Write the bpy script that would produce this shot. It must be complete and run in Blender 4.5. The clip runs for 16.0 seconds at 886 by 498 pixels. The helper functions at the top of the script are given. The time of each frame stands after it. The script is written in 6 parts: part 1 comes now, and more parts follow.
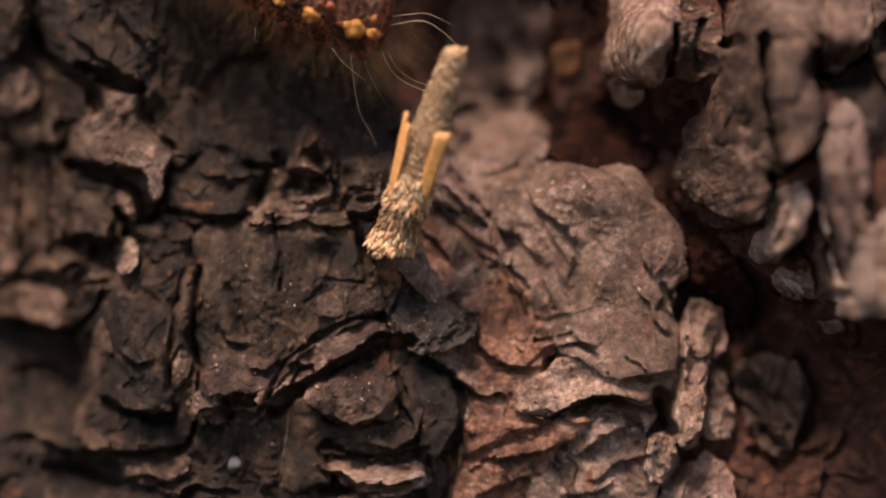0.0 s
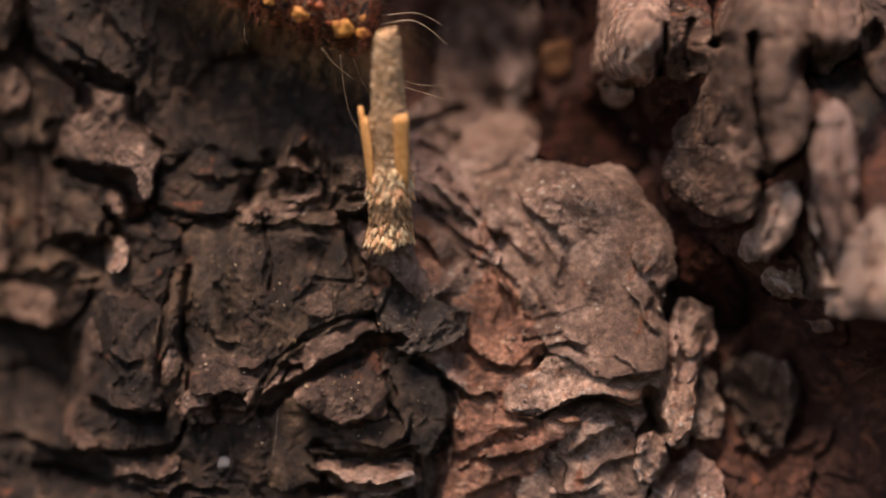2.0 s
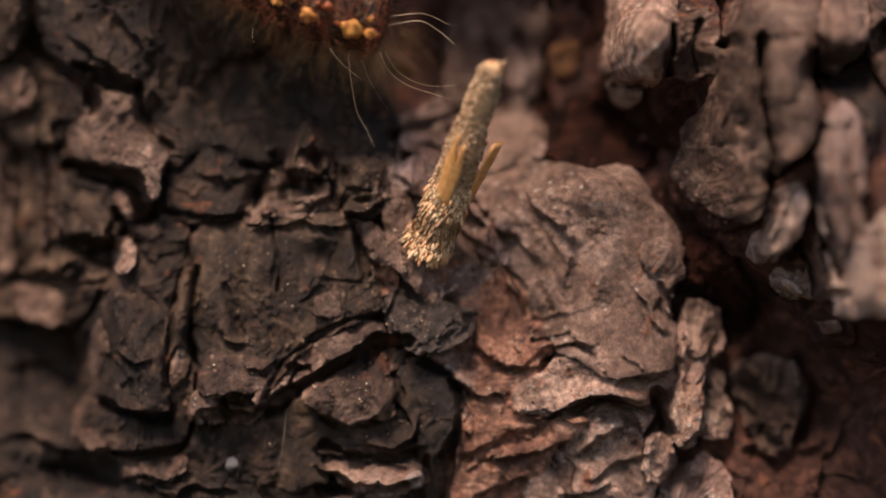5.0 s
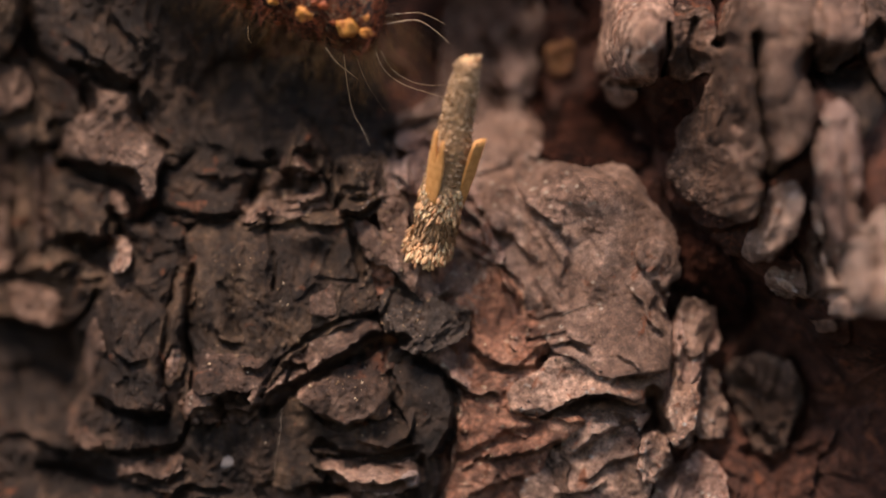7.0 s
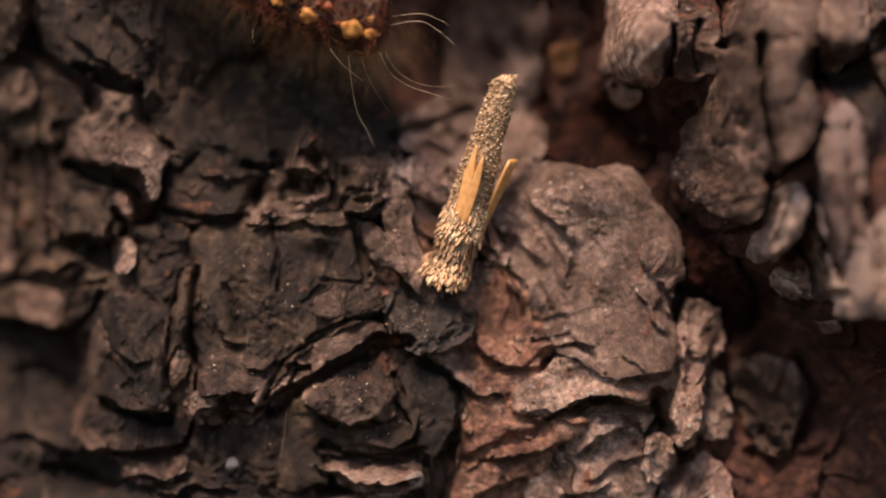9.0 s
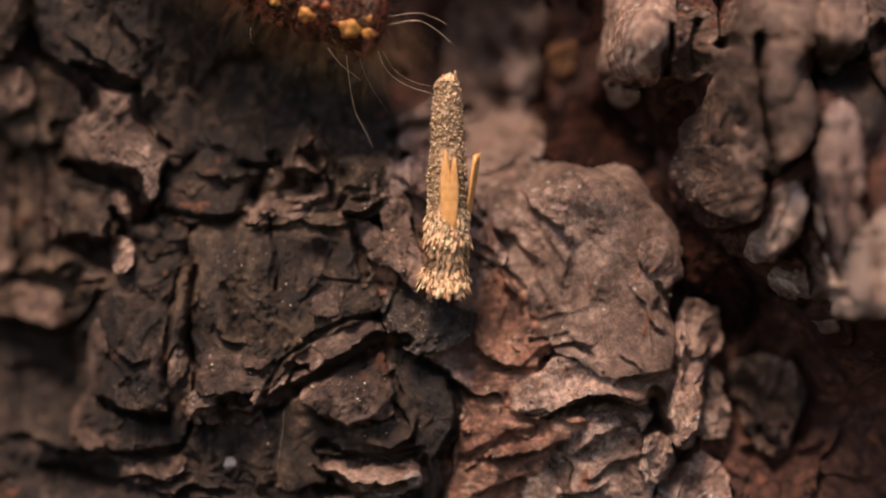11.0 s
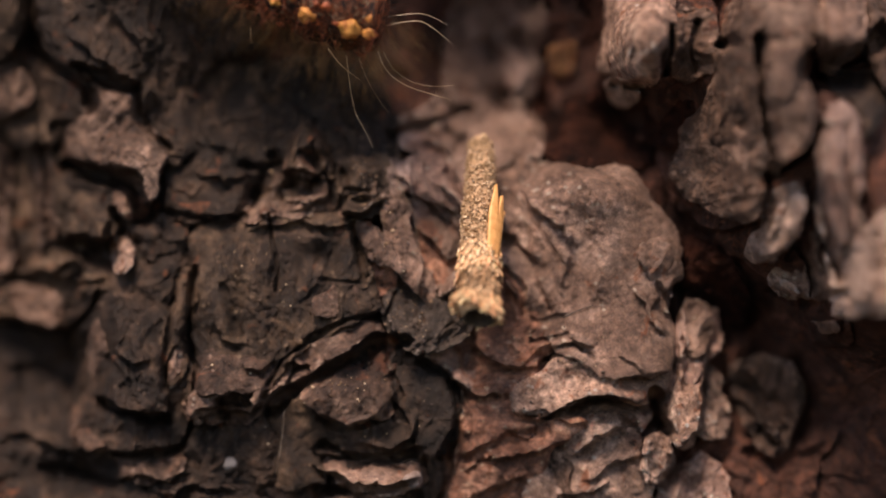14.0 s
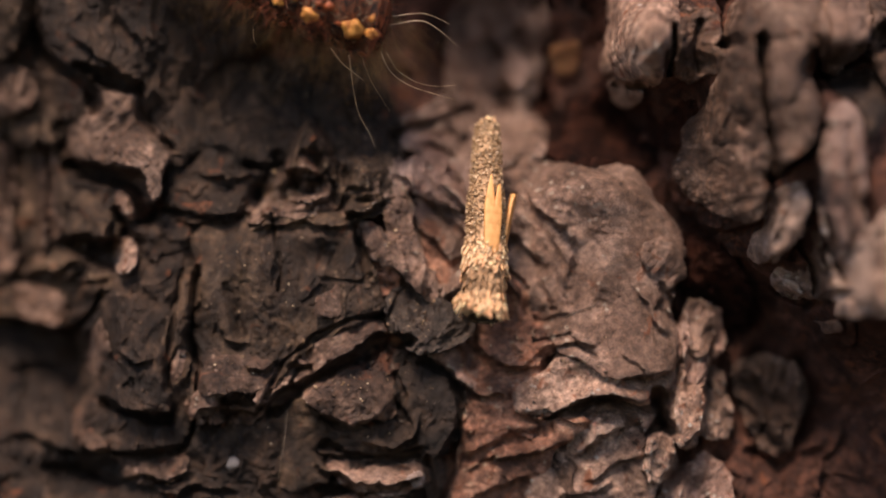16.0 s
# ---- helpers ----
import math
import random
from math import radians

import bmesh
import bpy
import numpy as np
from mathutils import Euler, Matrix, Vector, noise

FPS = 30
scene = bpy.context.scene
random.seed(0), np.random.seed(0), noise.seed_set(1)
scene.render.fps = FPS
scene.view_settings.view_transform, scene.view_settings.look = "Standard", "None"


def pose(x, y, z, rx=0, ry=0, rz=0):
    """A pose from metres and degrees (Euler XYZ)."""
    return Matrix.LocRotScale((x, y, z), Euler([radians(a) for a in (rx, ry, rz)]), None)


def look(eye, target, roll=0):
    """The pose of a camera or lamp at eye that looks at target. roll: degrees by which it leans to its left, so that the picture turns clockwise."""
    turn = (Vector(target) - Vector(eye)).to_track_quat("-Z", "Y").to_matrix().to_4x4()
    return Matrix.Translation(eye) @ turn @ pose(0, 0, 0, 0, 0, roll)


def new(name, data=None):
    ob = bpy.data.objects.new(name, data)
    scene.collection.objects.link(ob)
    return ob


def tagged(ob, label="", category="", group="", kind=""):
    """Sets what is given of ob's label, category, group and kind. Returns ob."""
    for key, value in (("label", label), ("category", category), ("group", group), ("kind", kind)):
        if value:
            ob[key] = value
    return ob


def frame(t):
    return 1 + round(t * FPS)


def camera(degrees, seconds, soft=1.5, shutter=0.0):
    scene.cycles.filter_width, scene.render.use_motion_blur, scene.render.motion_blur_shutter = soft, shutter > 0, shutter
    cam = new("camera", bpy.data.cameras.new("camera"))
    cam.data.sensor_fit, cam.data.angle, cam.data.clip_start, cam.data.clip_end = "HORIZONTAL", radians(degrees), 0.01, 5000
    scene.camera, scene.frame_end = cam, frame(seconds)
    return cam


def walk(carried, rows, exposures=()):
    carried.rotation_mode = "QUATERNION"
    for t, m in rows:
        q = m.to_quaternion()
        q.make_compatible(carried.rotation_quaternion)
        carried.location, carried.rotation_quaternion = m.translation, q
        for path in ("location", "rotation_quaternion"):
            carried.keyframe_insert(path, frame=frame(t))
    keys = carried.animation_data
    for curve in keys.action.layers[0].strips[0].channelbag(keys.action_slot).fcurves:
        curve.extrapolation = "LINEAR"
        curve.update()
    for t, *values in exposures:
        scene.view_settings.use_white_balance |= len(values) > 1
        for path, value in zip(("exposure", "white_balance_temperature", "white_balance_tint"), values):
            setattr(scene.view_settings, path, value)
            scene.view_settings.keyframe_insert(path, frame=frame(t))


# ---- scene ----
MM = 0.001
DIST = 0.150          # camera to the middle of the bark
VIEW = 0.0410         # width of bark seen at that distance

# ---- camera ----
cam = camera(math.degrees(2 * math.atan(VIEW / 2 / DIST)), 16.0, soft=1.8, shutter=0.5)
cam.data.dof.use_dof = True
cam.data.dof.focus_distance = DIST - 0.0021
cam.data.dof.aperture_fstop = 11
cam.data.dof.aperture_blades = 0


def eye_at(x, z):
    return look((x * MM, -DIST, z * MM), (x * MM, 0, z * MM))


walk(cam, [
    (0.0, eye_at(-0.039, 0.000)),
    (0.5, eye_at(0.013, 0.008)),
    (1.0, eye_at(0.157, 0.016)),
    (1.5, eye_at(0.340, 0.000)),
    (2.0, eye_at(0.445, -0.026)),
    (2.5, eye_at(0.431, -0.044)),
    (3.0, eye_at(0.322, -0.044)),
    (3.5, eye_at(0.183, -0.031)),
    (4.0, eye_at(0.078, 0.000)),
    (4.6, eye_at(0.026, 0.005)),
    (5.4, eye_at(0.183, 0.000)),
    (6.0, eye_at(0.340, -0.010)),
    (6.5, eye_at(0.366, -0.018)),
    (7.0, eye_at(0.275, -0.037)),
    (7.5, eye_at(0.139, -0.026)),
    (8.0, eye_at(0.042, 0.000)),
    (8.5, eye_at(0.016, 0.003)),
    (9.0, eye_at(0.068, 0.016)),
    (10.2, eye_at(0.209, 0.005)),
    (11.5, eye_at(0.094, -0.013)),
    (12.0, eye_at(0.026, -0.003)),
    (12.5, eye_at(-0.000, 0.000)),
    (13.0, eye_at(0.026, 0.008)),
    (13.5, eye_at(0.078, 0.013)),
    (14.0, eye_at(0.157, 0.010)),
    (14.5, eye_at(0.173, 0.005)),
    (15.0, eye_at(0.157, 0.000)),
    (15.5, eye_at(0.078, -0.008)),
    (16.0, eye_at(0.026, 0.000)),
], exposures=[(0, 0.15, 6780, 18), (16, 0.15, 6780, 18)])

# ---- light: soft daylight from above the trunk ----
world = bpy.data.worlds.new("sky")
scene.world = world
world.use_nodes = True
wn = world.node_tree.nodes
sky = wn.new("ShaderNodeTexSky")
sky.sky_type, sky.sun_disc = "NISHITA", False
sky.sun_elevation, sky.sun_rotation = radians(55), radians(200)
world.node_tree.links.new(sky.outputs[0], wn["Background"].inputs[0])
wn["Background"].inputs[1].default_value = 0.15

sun_data = bpy.data.lights.new("sun", "SUN")
sun_data.energy, sun_data.angle, sun_data.color = 5.25, radians(20), (1.0, 0.83, 0.69)
sun = new("sun", sun_data)
sun.matrix_world = look((-0.26, -0.60, 1.0), (0, 0, 0))


# ---- noise on arrays ----
def hash2(ix, iy, seed):
    h = (ix * 374761393 + iy * 668265263 + seed * 1442695041) & 0xFFFFFFFF
    h = ((h ^ (h >> 13)) * 1274126177) & 0xFFFFFFFF
    return ((h ^ (h >> 16)) & 0xFFFF) / 65535.0


def value_noise(x, y, seed):
    ix, iy = np.floor(x).astype(np.int64), np.floor(y).astype(np.int64)
    fx, fy = x - ix, y - iy
    fx, fy = fx * fx * fx * (fx * (fx * 6 - 15) + 10), fy * fy * fy * (fy * (fy * 6 - 15) + 10)
    a, b = hash2(ix, iy, seed), hash2(ix + 1, iy, seed)
    c, d = hash2(ix, iy + 1, seed), hash2(ix + 1, iy + 1, seed)
    return (a + (b - a) * fx) * (1 - fy) + (c + (d - c) * fx) * fy


def fbm(x, y, seed, octaves=4, gain=0.5):
    """Layered noise about zero, roughly -1 to 1."""
    total, amp, norm = 0.0, 1.0, 0.0
    for k in range(octaves):
        u, v = x * 0.8 - y * 0.6, x * 0.6 + y * 0.8
        total = total + amp * (value_noise(x, y, seed + 17 * k) * 2 - 1)
        norm += amp
        amp *= gain
        x, y = u * 2.03 + 5.2, v * 2.03 + 1.7
    return total / norm * 1.5


def step(a, b, v):
    t = np.clip((v - a) / (b - a), 0, 1)
    return t * t * (3 - 2 * t)


# ---- materials ----
def material(name):
    m = bpy.data.materials.new(name)
    m.use_nodes = True
    return m, m.node_tree.nodes, m.node_tree.links, m.node_tree.nodes["Principled BSDF"]


def add_noise(nodes, links, coord, scale, detail=5, rough=0.6, distort=0.0):
    n = nodes.new("ShaderNodeTexNoise")
    n.inputs["Scale"].default_value, n.inputs["Detail"].default_value = scale, detail
    n.inputs["Roughness"].default_value, n.inputs["Distortion"].default_value = rough, distort
    links.new(coord, n.inputs["Vector"])
    return n.outputs["Fac"]


def ramp(nodes, links, fac, stops):
    r = nodes.new("ShaderNodeValToRGB")
    r.color_ramp.elements[0].position, r.color_ramp.elements[0].color = stops[0][0], (*stops[0][1], 1)
    r.color_ramp.elements[1].position, r.color_ramp.elements[1].color = stops[-1][0], (*stops[-1][1], 1)
    for at, colour in stops[1:-1]:
        r.color_ramp.elements.new(at).color = (*colour, 1)
    links.new(fac, r.inputs[0])
    return r.outputs[0]


def mix(nodes, links, fac, a, b, blend="MIX"):
    n = nodes.new("ShaderNodeMix")
    n.data_type, n.blend_type = "RGBA", blend
    for value, socket in ((fac, n.inputs[0]), (a, n.inputs[6]), (b, n.inputs[7])):
        if isinstance(value, (int, float)):
            socket.default_value = value
        elif isinstance(value, tuple):
            socket.default_value = (*value, 1)
        else:
            links.new(value, socket)
    return n.outputs[2]


def bark_material(name, low, mid, high, rust, rust_amount, gloss, specks=0.3, stained=0.8, sheen=0.40):
    m, nodes, links, bsdf = material(name)
    tex = nodes.new("ShaderNodeTexCoord").outputs["Object"]
    info = nodes.new("ShaderNodeObjectInfo").outputs["Random"]
    broad = add_noise(nodes, links, tex, 420, 6, 0.62, 0.6)
    grain = add_noise(nodes, links, tex, 3200, 6, 0.7, 0.3)
    fine = add_noise(nodes, links, tex, 15000, 4, 0.7)
    base = ramp(nodes, links, broad, [(0.30, low), (0.50, mid), (0.72, high)])
    mottled = mix(nodes, links, 0.75, base, ramp(nodes, links, grain, [(0.30, (0.16, 0.15, 0.15)), (0.50, (0.48, 0.47, 0.47)), (0.70, (0.88, 0.85, 0.83))]), "OVERLAY")
    mottled = mix(nodes, links, 0.45, mottled, ramp(nodes, links, fine, [(0.34, (0.22, 0.22, 0.22)), (0.50, (0.48, 0.48, 0.48)), (0.68, (0.86, 0.84, 0.80))]), "OVERLAY")
    # weathering in patches about a millimetre wide
    mottle = add_noise(nodes, links, tex, 1050, 7, 0.68, 1.3)
    mottled = mix(nodes, links, min(stained, 0.75), mottled, ramp(nodes, links, mottle, [(0.36, (0.13, 0.095, 0.075)), (0.50, (0.47, 0.46, 0.45)), (0.66, (0.88, 0.84, 0.80))]), "OVERLAY")
    # rust-red patches where the outer skin has flaked away
    patch = add_noise(nodes, links, tex, 650, 5, 0.65, 1.2)
    where = ramp(nodes, links, patch, [(0.62 - rust_amount * 0.3, (0, 0, 0)), (0.70 - rust_amount * 0.3, (0.85, 0.85, 0.85))])
    coloured = mix(nodes, links, where, mottled, mix(nodes, links, 0.5, rust, ramp(nodes, links, grain, [(0.3, tuple(c * 0.45 for c in rust)), (0.7, tuple(c * 1.5 for c in rust))])))
    # each plate a little lighter or darker, greyer or redder
    tone = ramp(nodes, links, info, [(0.0, (0.42, 0.42, 0.43)), (0.5, (0.5, 0.49, 0.49)), (1.0, (0.60, 0.57, 0.55))])
    coloured = mix(nodes, links, 0.6, coloured, tone, "OVERLAY")
    # old stains, and convex rims paled for wear and to look edge-lit
    stain = ramp(nodes, links, add_noise(nodes, links, tex, 330, 7, 0.70, 0.9), [(0.34, (0.12, 0.105, 0.095)), (0.48, (0.46, 0.455, 0.45)), (0.68, (0.80, 0.785, 0.77))])
    coloured = mix(nodes, links, stained, coloured, stain, "OVERLAY")
    pale_rims = ramp(nodes, links, nodes.new("ShaderNodeNewGeometry").outputs["Pointiness"], [(0.55, (0, 0, 0)), (0.63, (0.6, 0.6, 0.6))])
    coloured = mix(nodes, links, mix(nodes, links, 1.0, pale_rims, ramp(nodes, links, grain, [(0.4, (0.2, 0.2, 0.2)), (0.6, (1, 1, 1))]), "MULTIPLY"), coloured, tuple(min(c * 1.75, 0.6) for c in high))
    # tiny pale amber specks
    vor = nodes.new("ShaderNodeTexVoronoi")
    vor.inputs["Scale"].default_value = 2600
    links.new(tex, vor.inputs["Vector"])
    dot = ramp(nodes, links, vor.outputs["Distance"], [(0.045, (0.8, 0.8, 0.8)), (0.085, (0, 0, 0))])
    some = ramp(nodes, links, add_noise(nodes, links, tex, 900, 2), [(0.53, (0, 0, 0)), (0.62, (specks, specks, specks))])
    coloured = mix(nodes, links, mix(nodes, links, 1.0, dot, some, "MULTIPLY"), coloured, (0.50, 0.38, 0.22))
    links.new(coloured, bsdf.inputs["Base Color"])
    links.new(ramp(nodes, links, mix(nodes, links, 0.5, grain, patch), [(0.38, (gloss + 0.08,) * 3), (0.62, (gloss + 0.38,) * 3)]), bsdf.inputs["Roughness"])
    bsdf.inputs["Specular IOR Level"].default_value = sheen
    bsdf.inputs["Specular Tint"].default_value = (1.0, 0.96, 0.93, 1)
    bump = nodes.new("ShaderNodeBump")
    bump.inputs["Strength"].default_value, bump.inputs["Distance"].default_value = 0.95, 0.00022
    links.new(grain, bump.inputs["Height"])
    bump2 = nodes.new("ShaderNodeBump")
    bump2.inputs["Strength"].default_value, bump2.inputs["Distance"].default_value = 0.9, 0.00010
    links.new(fine, bump2.inputs["Height"])
    links.new(bump.outputs[0], bump2.inputs["Normal"])
    links.new(bump2.outputs[0], bsdf.inputs["Normal"])
    return m


RUST = (0.21, 0.072, 0.032)
BARK = {
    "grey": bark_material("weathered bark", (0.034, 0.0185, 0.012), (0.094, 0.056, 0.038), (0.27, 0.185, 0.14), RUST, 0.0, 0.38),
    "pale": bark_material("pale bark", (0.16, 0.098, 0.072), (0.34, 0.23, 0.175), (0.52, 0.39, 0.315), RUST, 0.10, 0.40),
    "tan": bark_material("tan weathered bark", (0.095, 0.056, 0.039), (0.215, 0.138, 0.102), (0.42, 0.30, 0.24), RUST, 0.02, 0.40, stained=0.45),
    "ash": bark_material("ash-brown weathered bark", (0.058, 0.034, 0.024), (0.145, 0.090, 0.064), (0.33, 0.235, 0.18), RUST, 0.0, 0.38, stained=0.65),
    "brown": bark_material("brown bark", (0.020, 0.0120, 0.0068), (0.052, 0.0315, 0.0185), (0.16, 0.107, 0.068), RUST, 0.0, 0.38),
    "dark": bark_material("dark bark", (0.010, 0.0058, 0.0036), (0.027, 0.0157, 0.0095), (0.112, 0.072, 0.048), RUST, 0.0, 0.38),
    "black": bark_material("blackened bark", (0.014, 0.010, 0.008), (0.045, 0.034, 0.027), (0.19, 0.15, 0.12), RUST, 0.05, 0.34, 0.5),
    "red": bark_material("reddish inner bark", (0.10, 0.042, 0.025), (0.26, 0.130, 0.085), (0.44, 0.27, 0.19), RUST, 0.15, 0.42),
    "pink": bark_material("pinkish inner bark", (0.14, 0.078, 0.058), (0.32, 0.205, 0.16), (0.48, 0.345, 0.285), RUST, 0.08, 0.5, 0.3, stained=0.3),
    # lighter base colour that carries the sunlight on the right-hand scales
    "sunlit": bark_material("bark lightened as if sunlit", (0.27, 0.18, 0.135), (0.45, 0.325, 0.255), (0.60, 0.47, 0.39), RUST, 0.06, 0.42, 0.2, stained=0.35),
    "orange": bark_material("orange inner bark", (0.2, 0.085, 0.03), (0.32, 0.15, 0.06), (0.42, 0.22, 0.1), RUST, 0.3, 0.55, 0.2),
    # resin glaze; its bright highlight is put into the pale base colour
    "silver": bark_material("silvery bark with resin glaze, highlight in its colour", (0.26, 0.19, 0.16), (0.44, 0.35, 0.31), (0.60, 0.52, 0.48), RUST, 0.0, 0.22, 0.3, stained=0.3),
    # red inner bark; the recesses' shade is put into this near-black colour
    "wine": bark_material("dark red inner bark, shade in its colour", (0.008, 0.0030, 0.0021), (0.022, 0.0075, 0.0046), (0.050, 0.019, 0.011), (0.055, 0.019, 0.011), 0.05, 0.6, 0.1, sheen=0.10),
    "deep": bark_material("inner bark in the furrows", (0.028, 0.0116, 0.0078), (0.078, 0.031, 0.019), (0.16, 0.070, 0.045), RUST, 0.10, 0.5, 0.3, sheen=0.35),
}


def simple(name, low, high, scale, rough=0.5, bump_depth=0.00002, island=0.0, translucent=0.0):
    """A mottled plain surface; island: how far the pieces of one mesh, and the objects, differ; translucent: the share of light let through."""
    m, nodes, links, bsdf = material(name)
    tex = nodes.new("ShaderNodeTexCoord").outputs["Object"]
    grain = add_noise(nodes, links, tex, scale, 5, 0.65, 0.2)
    colour = ramp(nodes, links, grain, [(0.32, low), (0.68, high)])
    if island:
        both = nodes.new("ShaderNodeMath")
        both.operation = "ADD"
        links.new(nodes.new("ShaderNodeNewGeometry").outputs["Random Per Island"], both.inputs[0])
        links.new(nodes.new("ShaderNodeObjectInfo").outputs["Random"], both.inputs[1])
        wrap = nodes.new("ShaderNodeMath")
        wrap.operation = "FRACT"
        links.new(both.outputs[0], wrap.inputs[0])
        lo, hi = 0.5 - island, 0.5 + island
        colour = mix(nodes, links, 0.9, colour, ramp(nodes, links, wrap.outputs[0], [(0.0, (lo, lo, lo * 0.97)), (1.0, (hi, hi * 0.98, hi * 0.95))]), "OVERLAY")
    links.new(colour, bsdf.inputs["Base Color"])
    bsdf.inputs["Roughness"].default_value = rough
    bump = nodes.new("ShaderNodeBump")
    bump.inputs["Strength"].default_value, bump.inputs["Distance"].default_value = 0.8, bump_depth
    links.new(grain, bump.inputs["Height"])
    links.new(bump.outputs[0], bsdf.inputs["Normal"])
    if translucent:
        thin = nodes.new("ShaderNodeBsdfTranslucent")
        links.new(colour, thin.inputs["Color"])
        both_ways = nodes.new("ShaderNodeMixShader")
        both_ways.inputs[0].default_value = translucent
        links.new(bsdf.outputs[0], both_ways.inputs[1])
        links.new(thin.outputs[0], both_ways.inputs[2])
        links.new(both_ways.outputs[0], nodes["Material Output"].inputs["Surface"])
    return m


# ---- the trunk's relief ----
HILLS = [  # x, z, reach across, reach up, height toward the viewer, in millimetres
    (2.38, 9.18, 3.79, 4.97, -7.50),
    (5.65, 1.86, 2.88, 2.35, 0.50),
    (8.30, 5.70, 1.60, 1.90, -4.00),
    (4.73, 10.22, 1.57, 2.09, 1.50),
    (0.42, 1.60, 1.83, 2.88, -1.00),
    (11.40, 4.73, 2.35, 4.97, -3.60),
    (6.69, 8.79, 2.09, 2.61, -2.60),
    (8.00, 1.33, 3.40, 2.61, 0.70),
    (-5.46, -0.37, 0.94, 0.73, -0.75),
    (-9.39, -2.59, 0.42, 1.31, -0.35),
    (7.60, -7.90, 4.20, 3.40, 1.30),
    (13.49, -3.11, 2.35, 1.70, -1.60),
    (17.15, -6.51, 4.18, 3.92, -1.60),
    (12.40, -6.20, 1.30, 4.40, -0.50),
    (19.24, -2.60, 2.35, 1.57, 2.50),
    (-16.58, -10.69, 2.35, 0.92, -1.50),
    (16.11, 7.09, 5.36, 6.80, 8.40),
    (9.31, 9.20, 1.83, 2.10, 5.20),
    (20.55, -0.60, 3.14, 5.50, 8.20),
    (15.58, 0.29, 1.57, 2.09, 1.30),
    (-7.95, 6.56, 4.71, 2.88, -1.90),
    (-21.02, 1.07, 4.18, 10.98, -4.40),
    (-17.36, -9.39, 3.92, 3.14, -1.00),
    (7.74, -3.11, 3.66, 5.75, 0.80),
    (-6.38, -4.16, 5.23, 6.54, 0.60),
    (6.69, 3.03, 3.40, 1.31, 1.30),
    (-8.42, -0.76, 0.52, 1.70, 0.55),
    (-9.31, -3.50, 0.34, 1.57, -0.50),
    (-9.91, -6.25, 1.83, 1.31, 0.60),
    (-11.48, -3.11, 0.37, 2.88, -0.50),
    (-3.77, -0.24, 0.26, 1.05, -0.40),
    (-7.95, 2.51, 4.45, 1.44, -0.80),
    (17.80, 7.85, 1.70, 0.85, -4.20),
    (4.55, 3.69, 2.10, 0.80, -0.70),
    (-14.57, -3.90, 1.50, 3.00, 0.90),
    (-17.48, -5.61, 0.55, 2.40, -1.50),
    (-9.57, -3.11, 1.90, 3.20, 0.60),
    (-9.49, -6.45, 1.70, 0.55, 0.45),
    (-4.70, -4.13, 1.60, 0.70, 0.40),
    (-3.66, -6.47, 1.80, 1.00, 0.50),
    (-5.79, 4.22, 0.38, 0.36, -1.30),
    (-6.84, 3.04, 0.30, 0.40, -1.30),
    (-6.14, 2.70, 0.26, 0.30, -1.00),
    (-8.67, 2.40, 0.32, 0.80, -1.30),
    (-9.14, 3.90, 0.28, 0.22, -0.90),
    (-3.68, 2.22, 0.75, 0.22, -1.10),
    (-7.73, 4.30, 0.30, 0.25, -0.70),
    (-4.42, 3.37, 0.22, 0.45, -0.90),
    (-7.36, 2.33, 0.25, 0.22, -0.80),
    (-6.20, 5.02, 1.10, 1.30, 0.70),
    (-3.29, 3.69, 0.80, 0.70, 0.50),
    (-18.40, -5.60, 2.20, 1.90, -2.60),
    (15.20, -7.00, 1.60, 2.20, -1.60),
    (6.20, -6.05, 0.85, 0.75, -0.45),
    (4.60, -3.20, 1.00, 0.60, -0.55),
]


